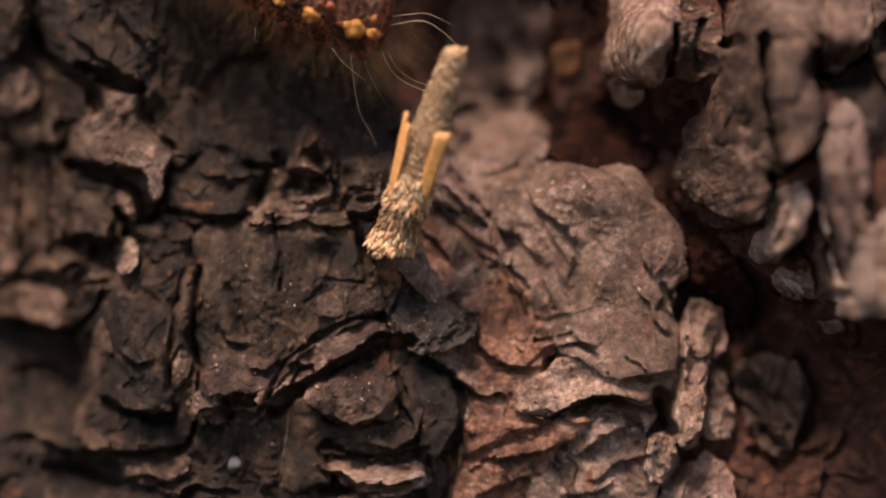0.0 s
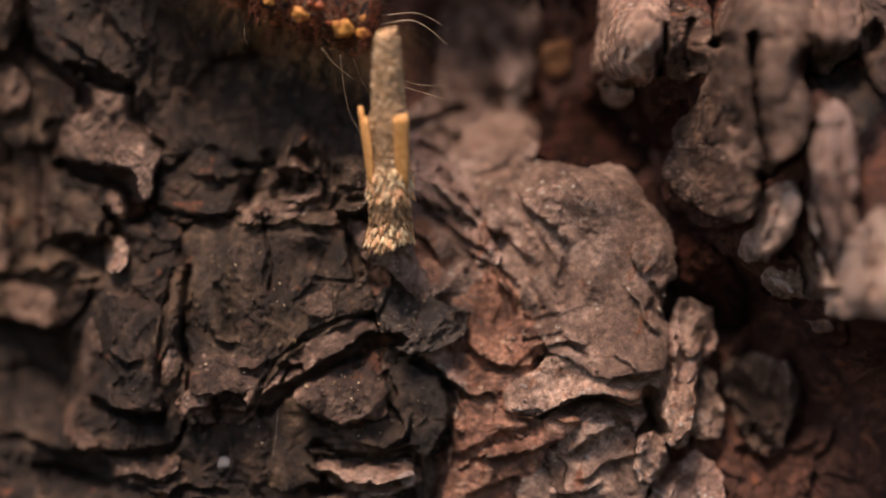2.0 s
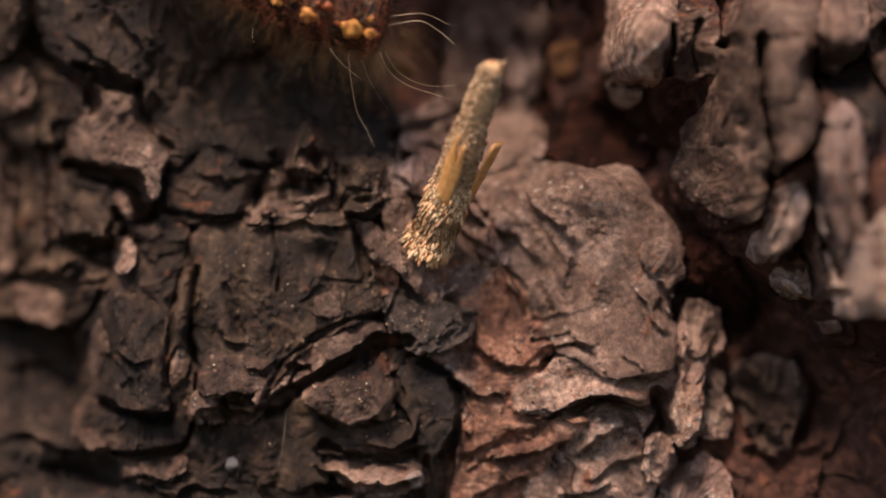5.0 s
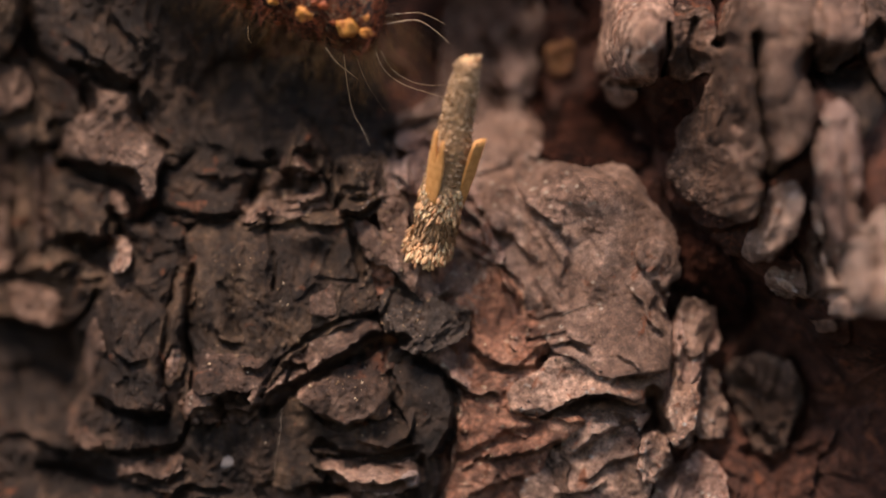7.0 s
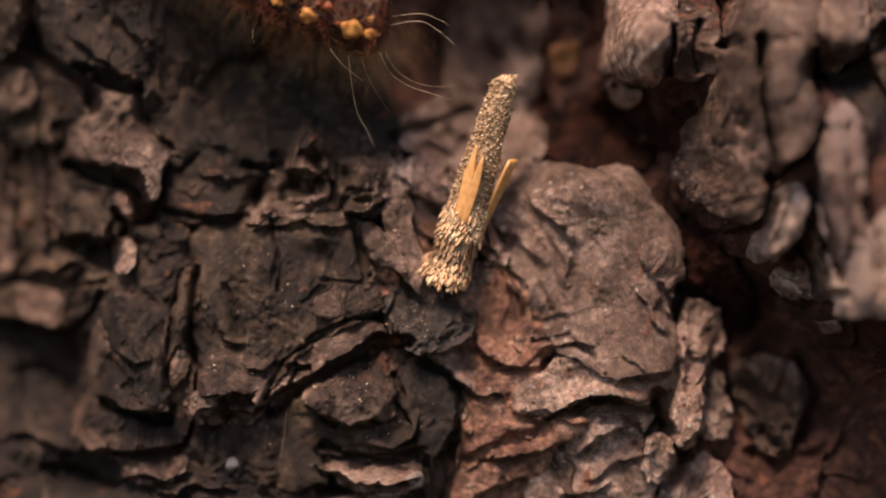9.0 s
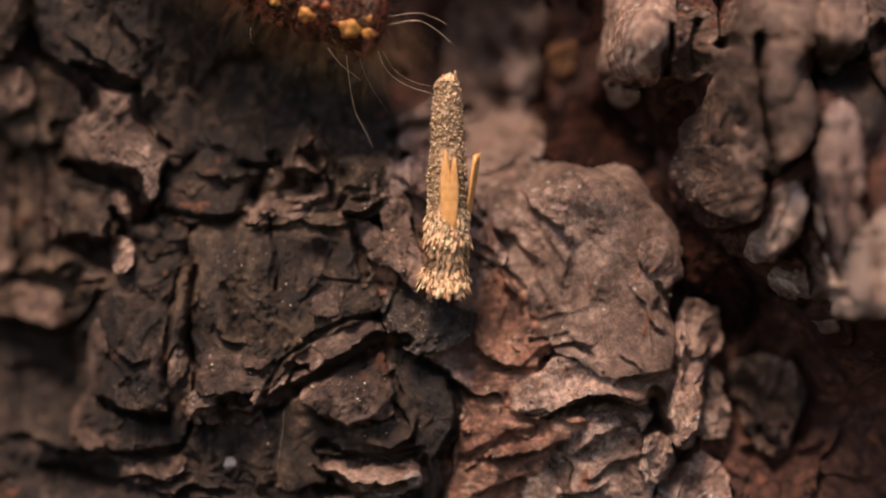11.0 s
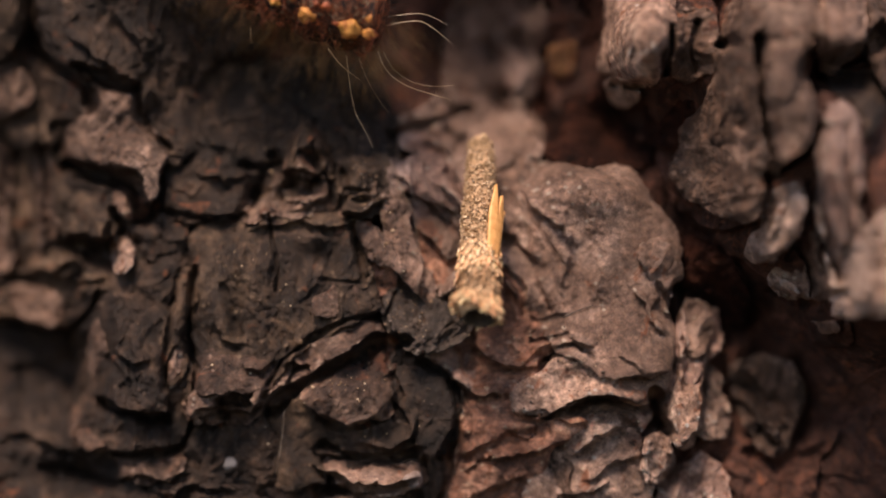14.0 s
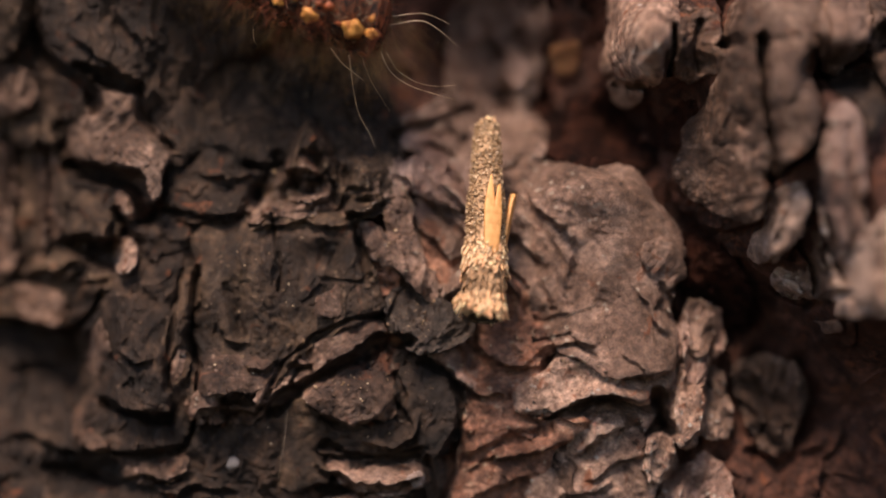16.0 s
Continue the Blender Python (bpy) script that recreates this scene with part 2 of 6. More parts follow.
GAPS = [  # half width, depth, the line it follows
    (0.18, 1.1, [(-11.37, -0.89), (-11.52, -2.59), (-11.69, -4.15), (-11.24, -5.44), (-11.34, -6.47)]),
    (0.10, 0.6, [(-12.04, -0.96), (-12.41, -3.10), (-12.72, -5.19), (-12.70, -6.49)]),
    (0.05, 0.55, [(-7.88, 1.59), (-7.69, 0.29), (-7.45, -0.96), (-7.57, -1.92)]),
    (0.34, 1.6, [(-7.94, -7.42), (-6.85, -6.46), (-5.55, -5.89), (-4.25, -5.08), (-2.70, -4.28), (-1.53, -4.18)]),
    (0.13, 0.6, [(-8.14, -6.77), (-7.29, -5.16), (-5.81, -4.02), (-4.25, -3.24), (-2.91, -3.04)]),
    (0.13, 0.9, [(-6.97, -6.20), (-6.71, -5.55), (-6.12, -5.42), (-5.94, -5.73)]),
    (0.13, 0.8, [(-12.97, 1.80), (-11.33, 1.44), (-9.50, 1.49), (-8.85, 2.33)]),
    (0.37, 0.7, [(-8.85, 2.33), (-8.44, 2.78), (-8.23, 3.43)]),
    (0.39, 2.0, [(-17.61, 4.09), (-15.65, 3.35), (-14.12, 2.91), (-13.66, 1.65)]),
    (0.52, 1.8, [(-17.16, 0.24), (-16.39, -0.03), (-15.42, -0.29)]),
    (0.31, 1.2, [(-19.26, 12.23), (-19.29, 10.69), (-19.14, 9.38), (-18.08, 8.49), (-16.76, 7.64), (-16.15, 6.57)]),
    (0.24, 1.2, [(-17.03, 8.60), (-15.34, 7.88), (-14.39, 7.52)]),
    (0.18, 1.0, [(-14.13, 7.37), (-13.95, 6.06), (-13.31, 5.21), (-12.67, 4.69)]),
    (0.18, 1.0, [(-18.10, 5.78), (-18.00, 5.12), (-17.51, 4.25)]),
    (0.10, 0.8, [(-20.85, 5.61), (-20.66, 3.85), (-20.80, 2.22)]),
    (0.18, 1.0, [(-22.39, -3.18), (-20.81, -3.30), (-19.61, -3.66), (-17.71, -4.03)]),
    (0.13, 0.8, [(-17.41, -3.83), (-16.36, -3.01), (-15.87, -2.08)]),
    (0.24, 0.8, [(-16.64, -4.21), (-16.64, -6.32), (-17.14, -7.54)]),
    (0.21, 1.0, [(-15.78, -7.14), (-14.26, -7.73), (-12.63, -7.96)]),
    (0.16, 0.8, [(-15.25, -9.51), (-14.00, -9.54), (-12.64, -9.43)]),
    (0.18, 0.8, [(-18.67, -10.17), (-16.92, -10.51), (-15.31, -11.02)]),
    (0.16, 1.0, [(-11.41, -7.92), (-11.79, -9.05), (-12.21, -9.37)]),
    (0.18, 0.9, [(-4.01, 1.12), (-3.70, -0.23), (-3.48, -1.32)]),
    (0.10, 0.25, [(-3.48, -1.53), (-4.77, -1.48), (-5.55, -1.38)]),
    (0.16, 0.6, [(-2.18, -5.74), (-1.79, -6.73), (-2.65, -7.82), (-4.26, -8.33), (-5.50, -7.76)]),
    (0.24, 1.1, [(-5.43, -9.01), (-4.26, -9.48), (-2.18, -9.67), (-1.04, -9.33)]),
    (0.21, 1.1, [(-0.96, -5.25), (0.42, -5.80), (0.86, -6.73), (0.78, -8.29), (0.31, -9.38)]),
    (0.10, 0.7, [(-0.70, -9.54), (-0.73, -10.68)]),
    (0.13, 0.8, [(0.47, -9.33), (0.42, -10.63), (-0.05, -11.67)]),
    (0.18, 0.3, [(1.25, -3.22), (1.66, -4.65), (2.29, -5.48), (3.79, -5.58), (4.61, -4.69), (5.58, -4.26)]),
    (0.18, 0.3, [(3.09, -6.78), (3.01, -7.67), (4.57, -7.97), (5.86, -7.29), (7.67, -6.86), (9.50, -7.30)]),
    (0.26, 0.6, [(1.25, -9.65), (3.02, -8.87), (4.96, -8.23)]),
    (0.18, 0.7, [(-0.24, 1.73), (1.20, 0.34), (2.55, -0.55), (3.79, -1.79), (3.84, -3.09)]),
    (0.24, 1.1, [(-2.20, 5.35), (-0.63, 5.94), (0.69, 6.54), (1.64, 6.73)]),
    (0.18, 0.8, [(-0.68, 4.87), (0.16, 4.62), (0.42, 3.93)]),
    (0.18, 0.8, [(0.42, 3.71), (1.00, 2.60), (2.04, 1.54)]),
    (0.16, 0.2, [(3.79, -2.70), (4.56, -3.47), (5.58, -3.07), (6.34, -2.76)]),
    (0.13, 0.4, [(10.07, -1.66), (10.29, -2.18), (10.07, -2.78), (10.73, -3.57)]),
    (0.20, 2.8, [(9.91, -6.58), (10.16, -7.46), (10.51, -8.43)]),
    (0.18, 2.6, [(10.18, -7.38), (9.91, -8.04), (9.43, -8.52)]),
    (0.16, 2.0, [(14.17, 9.35), (14.26, 6.81), (14.53, 5.06), (14.90, 3.51)]),
    (0.13, 1.5, [(10.49, 10.06), (10.35, 8.01)]),
    (0.31, 2.0, [(13.20, 11.79), (12.87, 10.50), (12.90, 9.21)]),
    (0.13, 1.5, [(17.06, 11.70), (16.92, 8.26), (16.70, 6.37)]),
    (0.42, 2.0, [(17.39, 8.22), (19.12, 8.93), (19.78, 9.71)]),
    (0.29, 2.0, [(14.99, 3.43), (16.16, 4.23), (16.65, 5.26)]),
    (0.13, 1.5, [(16.38, 2.91), (16.21, 1.04), (15.73, -0.28)]),
    (0.13, 0.5, [(18.87, 3.89), (18.63, 1.77), (18.44, 0.52)]),
    (0.21, 1.0, [(15.37, -1.85), (16.72, -2.56), (17.86, -2.00)]),
    (0.10, 0.4, [(-5.89, 5.94), (-5.29, 4.69), (-4.97, 3.55)]),
    (0.16, 0.7, [(-7.44, 3.96), (-8.23, 3.64), (-9.02, 3.80)]),
    (0.13, 0.5, [(-4.67, 1.85), (-4.28, 2.64), (-3.23, 2.69)]),
    (0.18, 0.5, [(-6.40, 4.48), (-5.86, 3.69), (-5.99, 2.90)]),
    (0.37, 1.2, [(10.57, -10.65), (11.22, -9.35), (11.75, -8.83)]),
    (0.26, 1.2, [(-3.74, -11.41), (-4.78, -11.04), (-5.82, -11.41)]),
    (0.21, 1.0, [(-10.09, -7.03), (-9.97, -7.64)]),
    (0.10, 0.6, [(-20.11, -5.38), (-19.88, -6.97)]),
    (0.10, 0.6, [(-19.71, -1.61), (-17.77, -1.79), (-15.64, -1.55)]),
    (0.10, 0.6, [(-20.37, 1.26), (-20.16, -0.79)]),
    (0.16, 1.0, [(-15.22, 1.87), (-14.74, 0.55), (-15.22, -0.24)]),
    (0.13, 0.5, [(-2.44, -5.16), (-2.18, -4.13), (-2.44, -3.09), (-2.05, -2.05)]),
    (0.10, 0.7, [(10.97, -1.67), (10.40, -2.11), (10.90, -3.36), (10.90, -5.43), (10.54, -6.47), (10.35, -7.78)]),
    (0.29, 1.1, [(2.32, 10.02), (2.73, 9.21)]),
    (0.29, 1.1, [(2.72, 7.63), (3.11, 6.87)]),
    (0.34, 1.0, [(3.77, 10.32), (4.17, 9.52)]),
    (0.29, 0.9, [(-2.21, 8.49), (-1.79, 8.20)]),
    (0.18, 0.8, [(0.16, 7.50), (0.48, 6.80)]),
    (0.47, 1.2, [(4.70, 6.96), (5.30, 5.43)]),
    (0.24, 0.8, [(0.42, 5.60), (1.01, 5.06), (1.22, 5.34)]),
    (0.10, 1.6, [(7.97, 7.66), (9.27, 7.48)]),
    (0.37, 0.8, [(14.34, -9.43), (15.66, -10.22), (17.56, -9.47)]),
    (0.26, 0.8, [(16.79, -5.25), (17.37, -6.86), (16.93, -8.95)]),
    (0.10, 0.5, [(17.96, 0.03), (18.13, -1.48), (18.21, -2.64)]),
    (0.10, 0.5, [(19.01, 0.77), (19.01, -0.72), (19.16, -2.69)]),
    (0.10, 0.3, [(15.50, 2.30), (14.99, 0.23)]),
    (0.16, 1.6, [(16.69, 2.54), (17.30, 0.28), (17.85, -1.36)]),
    (0.10, 1.0, [(15.92, 0.23), (16.72, -0.79), (16.84, -2.03)]),
    (0.08, 0.7, [(11.73, 10.31), (11.35, 9.04), (11.64, 8.08)]),
    (0.18, 0.4, [(17.85, 5.51), (17.76, 3.52), (18.17, 1.53)]),
    (0.16, 0.4, [(2.84, 0.42), (3.79, -0.54), (4.43, -1.53), (5.07, -2.77)]),
    (0.21, 0.2, [(3.15, 2.50), (4.56, 1.06), (5.58, -0.75), (6.47, -2.30)]),
    (0.26, 0.1, [(4.05, 2.88), (5.83, 1.06), (7.12, -0.75)]),
    (0.13, 0.3, [(4.25, -4.27), (5.78, -4.03), (6.96, -4.93)]),
    (0.16, 0.3, [(-9.98, -1.66), (-9.54, -3.10), (-9.17, -3.88)]),
    (0.78, 0.7, [(5.94, 2.60), (6.44, 1.06), (6.60, -0.75), (6.30, -2.30)]),
    (0.63, 0.4, [(3.66, 0.55), (4.05, -0.75)]),
    (0.16, 0.4, [(6.63, -9.33), (7.30, -8.94), (8.00, -8.41)]),
    (0.16, 0.5, [(14.01, -6.29), (14.81, -6.58), (15.28, -7.64), (14.91, -8.67)]),
    (0.18, 0.5, [(16.03, -5.79), (15.78, -6.86), (16.31, -7.92)]),
    (0.13, 0.4, [(11.24, -4.15), (11.56, -5.18), (11.28, -6.47)]),
]


LEDGES = [  # height, reach of the gentle side, the lip's line with its steep side on the right hand
    (0.55, 1.30, [(1.42, 0.08), (2.32, -0.57), (3.22, -1.53), (3.88, -2.71)]),
    (0.45, 1.00, [(0.10, 3.05), (1.02, 2.18), (1.80, 1.46), (2.27, 0.23)]),
    (0.40, 1.00, [(3.74, 2.89), (4.63, 1.78), (5.66, 1.06), (6.19, 0.03)]),
    (0.35, 0.80, [(2.58, 1.20), (3.62, 0.29), (4.63, -0.36)]),
    (0.36, 1.15, [(4.52, -4.91), (5.55, -4.44), (6.42, -4.10), (7.19, -4.56)]),
    (0.43, 1.26, [(1.41, -4.09), (2.31, -5.04), (3.61, -5.42), (4.68, -5.15)]),
    (0.54, 1.03, [(0.08, -5.50), (1.01, -6.31), (2.26, -6.67), (2.89, -6.90)]),
    (0.65, 1.26, [(3.05, -7.18), (4.41, -7.75), (6.00, -7.15), (7.02, -6.71), (8.30, -6.84), (9.52, -7.12)]),
    (0.25, 0.57, [(5.31, -7.73), (5.99, -7.96), (6.77, -7.80)]),
    (0.32, 1.03, [(6.74, -9.35), (7.65, -8.61), (8.40, -7.96)]),
    (0.36, 1.03, [(1.01, -10.16), (1.93, -9.68), (3.22, -9.38), (4.78, -9.06), (5.81, -8.70)]),
    (0.32, 0.92, [(1.27, -11.41), (2.57, -10.68), (4.13, -10.32)]),
    (0.29, 0.80, [(3.10, -8.44), (3.89, -8.63), (4.27, -8.10)]),
    (0.30, 0.50, [(9.14, -1.65), (9.53, -3.20), (10.61, -3.86)]),
    (0.25, 0.69, [(8.22, -4.61), (9.28, -5.66), (10.47, -5.67)]),
    (0.65, 0.90, [(-11.53, -7.73), (-10.35, -7.13), (-8.84, -7.39), (-8.09, -6.58), (-7.23, -5.98)]),
    (0.55, 0.90, [(-15.40, -6.75), (-14.22, -7.36), (-13.14, -7.74)]),
    (0.40, 0.70, [(-14.83, -4.64), (-14.14, -5.25), (-13.12, -4.98)]),
    (0.60, 0.70, [(-8.07, -6.88), (-6.30, -6.04), (-4.69, -4.84), (-3.10, -3.93)]),
    (0.45, 0.60, [(-7.15, -5.54), (-6.76, -5.16), (-6.07, -5.50)]),
    (0.45, 0.50, [(-5.74, -9.11), (-4.71, -9.44), (-3.15, -9.76), (-1.45, -9.90)]),
    (0.80, 0.80, [(-5.84, -9.89), (-4.18, -10.52), (-2.10, -10.78), (-0.91, -10.32)]),
    (0.50, 0.70, [(-3.66, -8.67), (-2.36, -9.19), (-1.38, -8.67), (-1.12, -7.63)]),
    (0.50, 0.80, [(-17.13, -8.72), (-16.43, -9.36), (-15.51, -8.98)]),
    (0.50, 0.90, [(-21.37, -0.93), (-19.93, -1.12), (-18.01, -0.78), (-16.64, -0.38)]),
    (0.50, 0.80, [(-21.41, -3.26), (-19.71, -3.45), (-18.04, -3.87), (-16.80, -3.17)]),
    (0.55, 1.00, [(-20.35, 0.03), (-20.54, 3.03), (-20.60, 5.47)]),
    (0.55, 0.90, [(-18.74, 0.03), (-18.79, 3.00), (-19.10, 6.36)]),
    (0.50, 0.80, [(-16.98, 0.03), (-15.56, 0.55), (-15.41, 2.39)]),
    (0.50, 0.90, [(-20.92, -8.95), (-19.30, -8.54), (-17.85, -9.42), (-16.44, -9.50)]),
    (0.45, 0.80, [(-15.42, -11.12), (-13.93, -10.33), (-12.56, -10.68), (-11.49, -10.13)]),
    (0.40, 0.70, [(-21.12, -5.65), (-19.43, -5.09), (-18.19, -5.58)]),
    (0.45, 0.80, [(-12.55, -11.45), (-11.23, -10.65), (-9.39, -11.16)]),
    (0.35, 0.60, [(-10.29, -3.35), (-9.89, -4.13), (-8.85, -4.38)]),
    (0.40, 0.50, [(-9.10, -5.16), (-8.18, -5.54), (-7.54, -5.16)]),
    (0.50, 0.70, [(-12.56, 1.46), (-11.26, 1.28), (-9.71, 1.60), (-8.82, 2.13)]),
    (0.35, 0.70, [(-11.28, 3.69), (-9.98, 3.22), (-8.98, 3.71)]),
    (0.50, 0.60, [(-7.36, 3.69), (-6.19, 3.91), (-5.25, 3.37)]),
    (0.55, 0.50, [(-7.22, 2.38), (-6.29, 2.06), (-5.38, 2.64)]),
    (0.45, 0.60, [(-4.73, 1.99), (-3.67, 1.80), (-2.63, 2.37)]),
    (0.60, 1.00, [(7.80, 8.16), (8.48, 7.57), (9.20, 7.72), (10.00, 7.48)]),
    (0.80, 1.20, [(11.55, 1.20), (13.10, 0.85), (14.30, 1.42)]),
    (0.60, 1.00, [(14.90, 3.57), (15.78, 4.27), (16.62, 4.99)]),
    (0.55, 1.00, [(17.67, -2.00), (17.81, 1.02), (17.63, 3.97)]),
    (0.55, 1.00, [(18.79, -2.99), (18.74, 0.02), (18.51, 2.97)]),
    (0.50, 0.80, [(15.45, -0.48), (16.00, 1.03), (16.42, 2.28)]),
    (0.60, 0.80, [(11.23, -9.14), (12.07, -6.74), (12.29, -4.17)]),
    (0.50, 0.70, [(13.86, -6.78), (14.80, -7.85), (15.85, -9.16)]),
    (0.45, 0.70, [(14.40, -5.74), (15.49, -6.81), (16.27, -8.38)]),
    (0.45, 0.80, [(17.24, -11.49), (17.59, -9.96), (18.83, -7.83)]),
    (0.40, 0.80, [(-17.18, 10.05), (-16.06, 8.97), (-14.83, 8.15)]),
    (0.40, 0.90, [(-15.21, 11.02), (-14.14, 9.96), (-13.57, 8.66)]),
    (0.40, 0.40, [(-7.22, 2.01), (-6.31, 1.86), (-5.47, 2.33), (-5.23, 3.03), (-5.51, 3.61)]),
    (0.35, 0.40, [(-6.17, 3.79), (-5.74, 3.70), (-5.32, 4.01), (-5.43, 4.65)]),
    (0.35, 0.35, [(-4.63, 1.96), (-4.05, 1.79), (-3.28, 1.95), (-2.37, 2.37)]),
    (0.40, 0.60, [(-9.10, 0.96), (-7.33, 1.28), (-5.76, 1.17), (-3.67, 1.28)]),
    (0.29, 0.80, [(5.83, -9.50), (7.24, -8.49), (8.60, -7.93)]),
    (0.29, 0.80, [(6.48, -10.70), (8.04, -9.66), (9.67, -9.14)]),
    (0.22, 0.57, [(7.12, -7.82), (8.28, -7.51), (9.40, -7.99)]),
    (0.29, 0.80, [(5.31, -11.43), (6.75, -11.12), (7.73, -10.52)]),
    (0.25, 0.69, [(7.86, -6.23), (8.38, -5.67), (9.58, -5.89)]),
    (0.35, 0.70, [(-2.12, 3.69), (-1.34, 2.91), (-0.94, 1.86)]),
    (0.35, 0.70, [(-1.07, 1.07), (-0.16, 0.29), (0.50, -0.76)]),
]


def gap_depth(x, z):
    """How deep the cracks between the plates are at each place."""
    total = np.zeros(x.shape)
    swell = 0.55 + 0.9 * value_noise(x * 0.7, z * 0.7, 75)
    ragged = 0.17 * fbm(x * 1.2, z * 1.2, 71, 3) + 0.05 * fbm(x * 5, z * 5, 72, 2)
    for half, depth, line in GAPS:
        pts = np.array(line)
        lo, hi = pts.min(0) - half * 3, pts.max(0) + half * 3
        near = (x > lo[0]) & (x < hi[0]) & (z > lo[1]) & (z < hi[1])
        if not near.any():
            continue
        gx, gz = x[near], z[near]
        best = np.full(gx.shape, 1e9)
        for (ax, az), (bx, bz) in zip(pts, pts[1:]):
            dx, dz = bx - ax, bz - az
            t = np.clip(((gx - ax) * dx + (gz - az) * dz) / (dx * dx + dz * dz), 0, 1)
            best = np.minimum(best, (gx - ax - t * dx) ** 2 + (gz - az - t * dz) ** 2)
        cut = depth * (1 - step(half * 0.35, half * 1.3 + 0.05, np.sqrt(best) / swell[near] + ragged[near] * min(1.0, half * 4)))
        total[near] = np.maximum(total[near], cut)
    return total


def ledge_height(x, z):
    """Lips of torn bark: each rises slowly to its line and breaks off steeply behind it, with a shaded nick beneath."""
    total = np.zeros(x.shape)
    wx = 0.20 * fbm(x * 1.1, z * 1.1, 301, 4)
    wz = 0.20 * fbm(x * 1.1, z * 1.1, 302, 4)
    for height, reach, line in LEDGES:
        pts = np.array(line)
        lo, hi = pts.min(0) - reach - 0.6, pts.max(0) + reach + 0.6
        near = (x > lo[0]) & (x < hi[0]) & (z > lo[1]) & (z < hi[1])
        if not near.any():
            continue
        gx, gz = x[near] + wx[near], z[near] + wz[near]
        best, side, along = np.full(gx.shape, 1e9), np.zeros(gx.shape), np.zeros(gx.shape)
        for k, ((ax, az), (bx, bz)) in enumerate(zip(pts, pts[1:])):
            dx, dz = bx - ax, bz - az
            raw = ((gx - ax) * dx + (gz - az) * dz) / (dx * dx + dz * dz)
            t = np.clip(raw, 0, 1)
            dist = (gx - ax - t * dx) ** 2 + (gz - az - t * dz) ** 2
            closer = dist < best
            best = np.where(closer, dist, best)
            side = np.where(closer, dx * (gz - az) - dz * (gx - ax), side)
            along = np.where(closer, (k + t) / (len(pts) - 1), along)
        dist = np.sqrt(best)
        fade = np.clip(np.minimum(along, 1 - along) * 5, 0, 1) ** 0.6
        gentle = height * np.clip(1 - dist / reach, 0, 1) ** 1.6
        steep = height * (1 - step(0.0, 0.14, dist)) - 0.55 * height * step(0.05, 0.2, dist) * (1 - step(0.22, 0.60, dist))
        total[near] += np.where(side > 0, gentle, steep) * fade
    return total


def relief(x, z):
    total = -(x * x) / 400.0 - gap_depth(x, z) + ledge_height(x, z)
    for hx, hz, rx, rz, height in HILLS:
        total = total + height * np.exp(-((x - hx) / rx) ** 2 - ((z - hz) / rz) ** 2)
    return total


PITS = [  # x, z, reach across, reach up, depth: black holes between the plates
    (-15.53, 3.37, 1.83, 0.58, 2.50),
    (-16.19, -0.10, 0.92, 0.73, 2.50),
    (-8.21, 2.38, 0.65, 0.78, 0.60),
    (-4.55, -5.20, 2.35, 0.42, 1.50),
    (-12.00, -1.54, 0.26, 3.92, 1.00),
    (12.18, 1.07, 1.57, 2.35, 0.40),
    (13.49, -0.76, 2.09, 1.57, 0.60),
    (-3.50, -0.50, 0.52, 1.31, 1.20),
    (-18.93, -3.63, 2.35, 0.37, 1.20),
    (-17.36, -10.43, 2.09, 1.05, 1.50),
    (-13.18, 1.86, 1.05, 0.42, 1.50),
    (-19.45, 8.13, 0.37, 1.57, 1.50),
]


def pits(x, z):
    total = 0.0
    for hx, hz, rx, rz, depth in PITS:
        total = total - depth * np.exp(-((x - hx) / rx) ** 2 - ((z - hz) / rz) ** 2)
    return total


def sheet(name, x, y, z, keep, mat):
    """A mesh from arrays of places on a grid; keep: which cells to make."""
    rows, cols = x.shape
    index = np.arange(rows * cols).reshape(rows, cols)
    quads = np.stack([index[:-1, :-1], index[:-1, 1:], index[1:, 1:], index[1:, :-1]], -1)[keep]
    used, inverse = np.unique(quads, return_inverse=True)
    co = np.stack([x.ravel(), y.ravel(), z.ravel()], -1)[used] * MM
    mesh = bpy.data.meshes.new(name)
    n = len(quads)
    mesh.vertices.add(len(used))
    mesh.vertices.foreach_set("co", co.astype(np.float32).ravel())
    mesh.loops.add(n * 4)
    mesh.loops.foreach_set("vertex_index", inverse.astype(np.int32).ravel())
    mesh.polygons.add(n)
    mesh.polygons.foreach_set("loop_start", np.arange(0, n * 4, 4, dtype=np.int32))
    mesh.polygons.foreach_set("use_smooth", np.ones(n, dtype=bool))
    mesh.update(calc_edges=True)
    mesh.materials.append(mat)
    return mesh


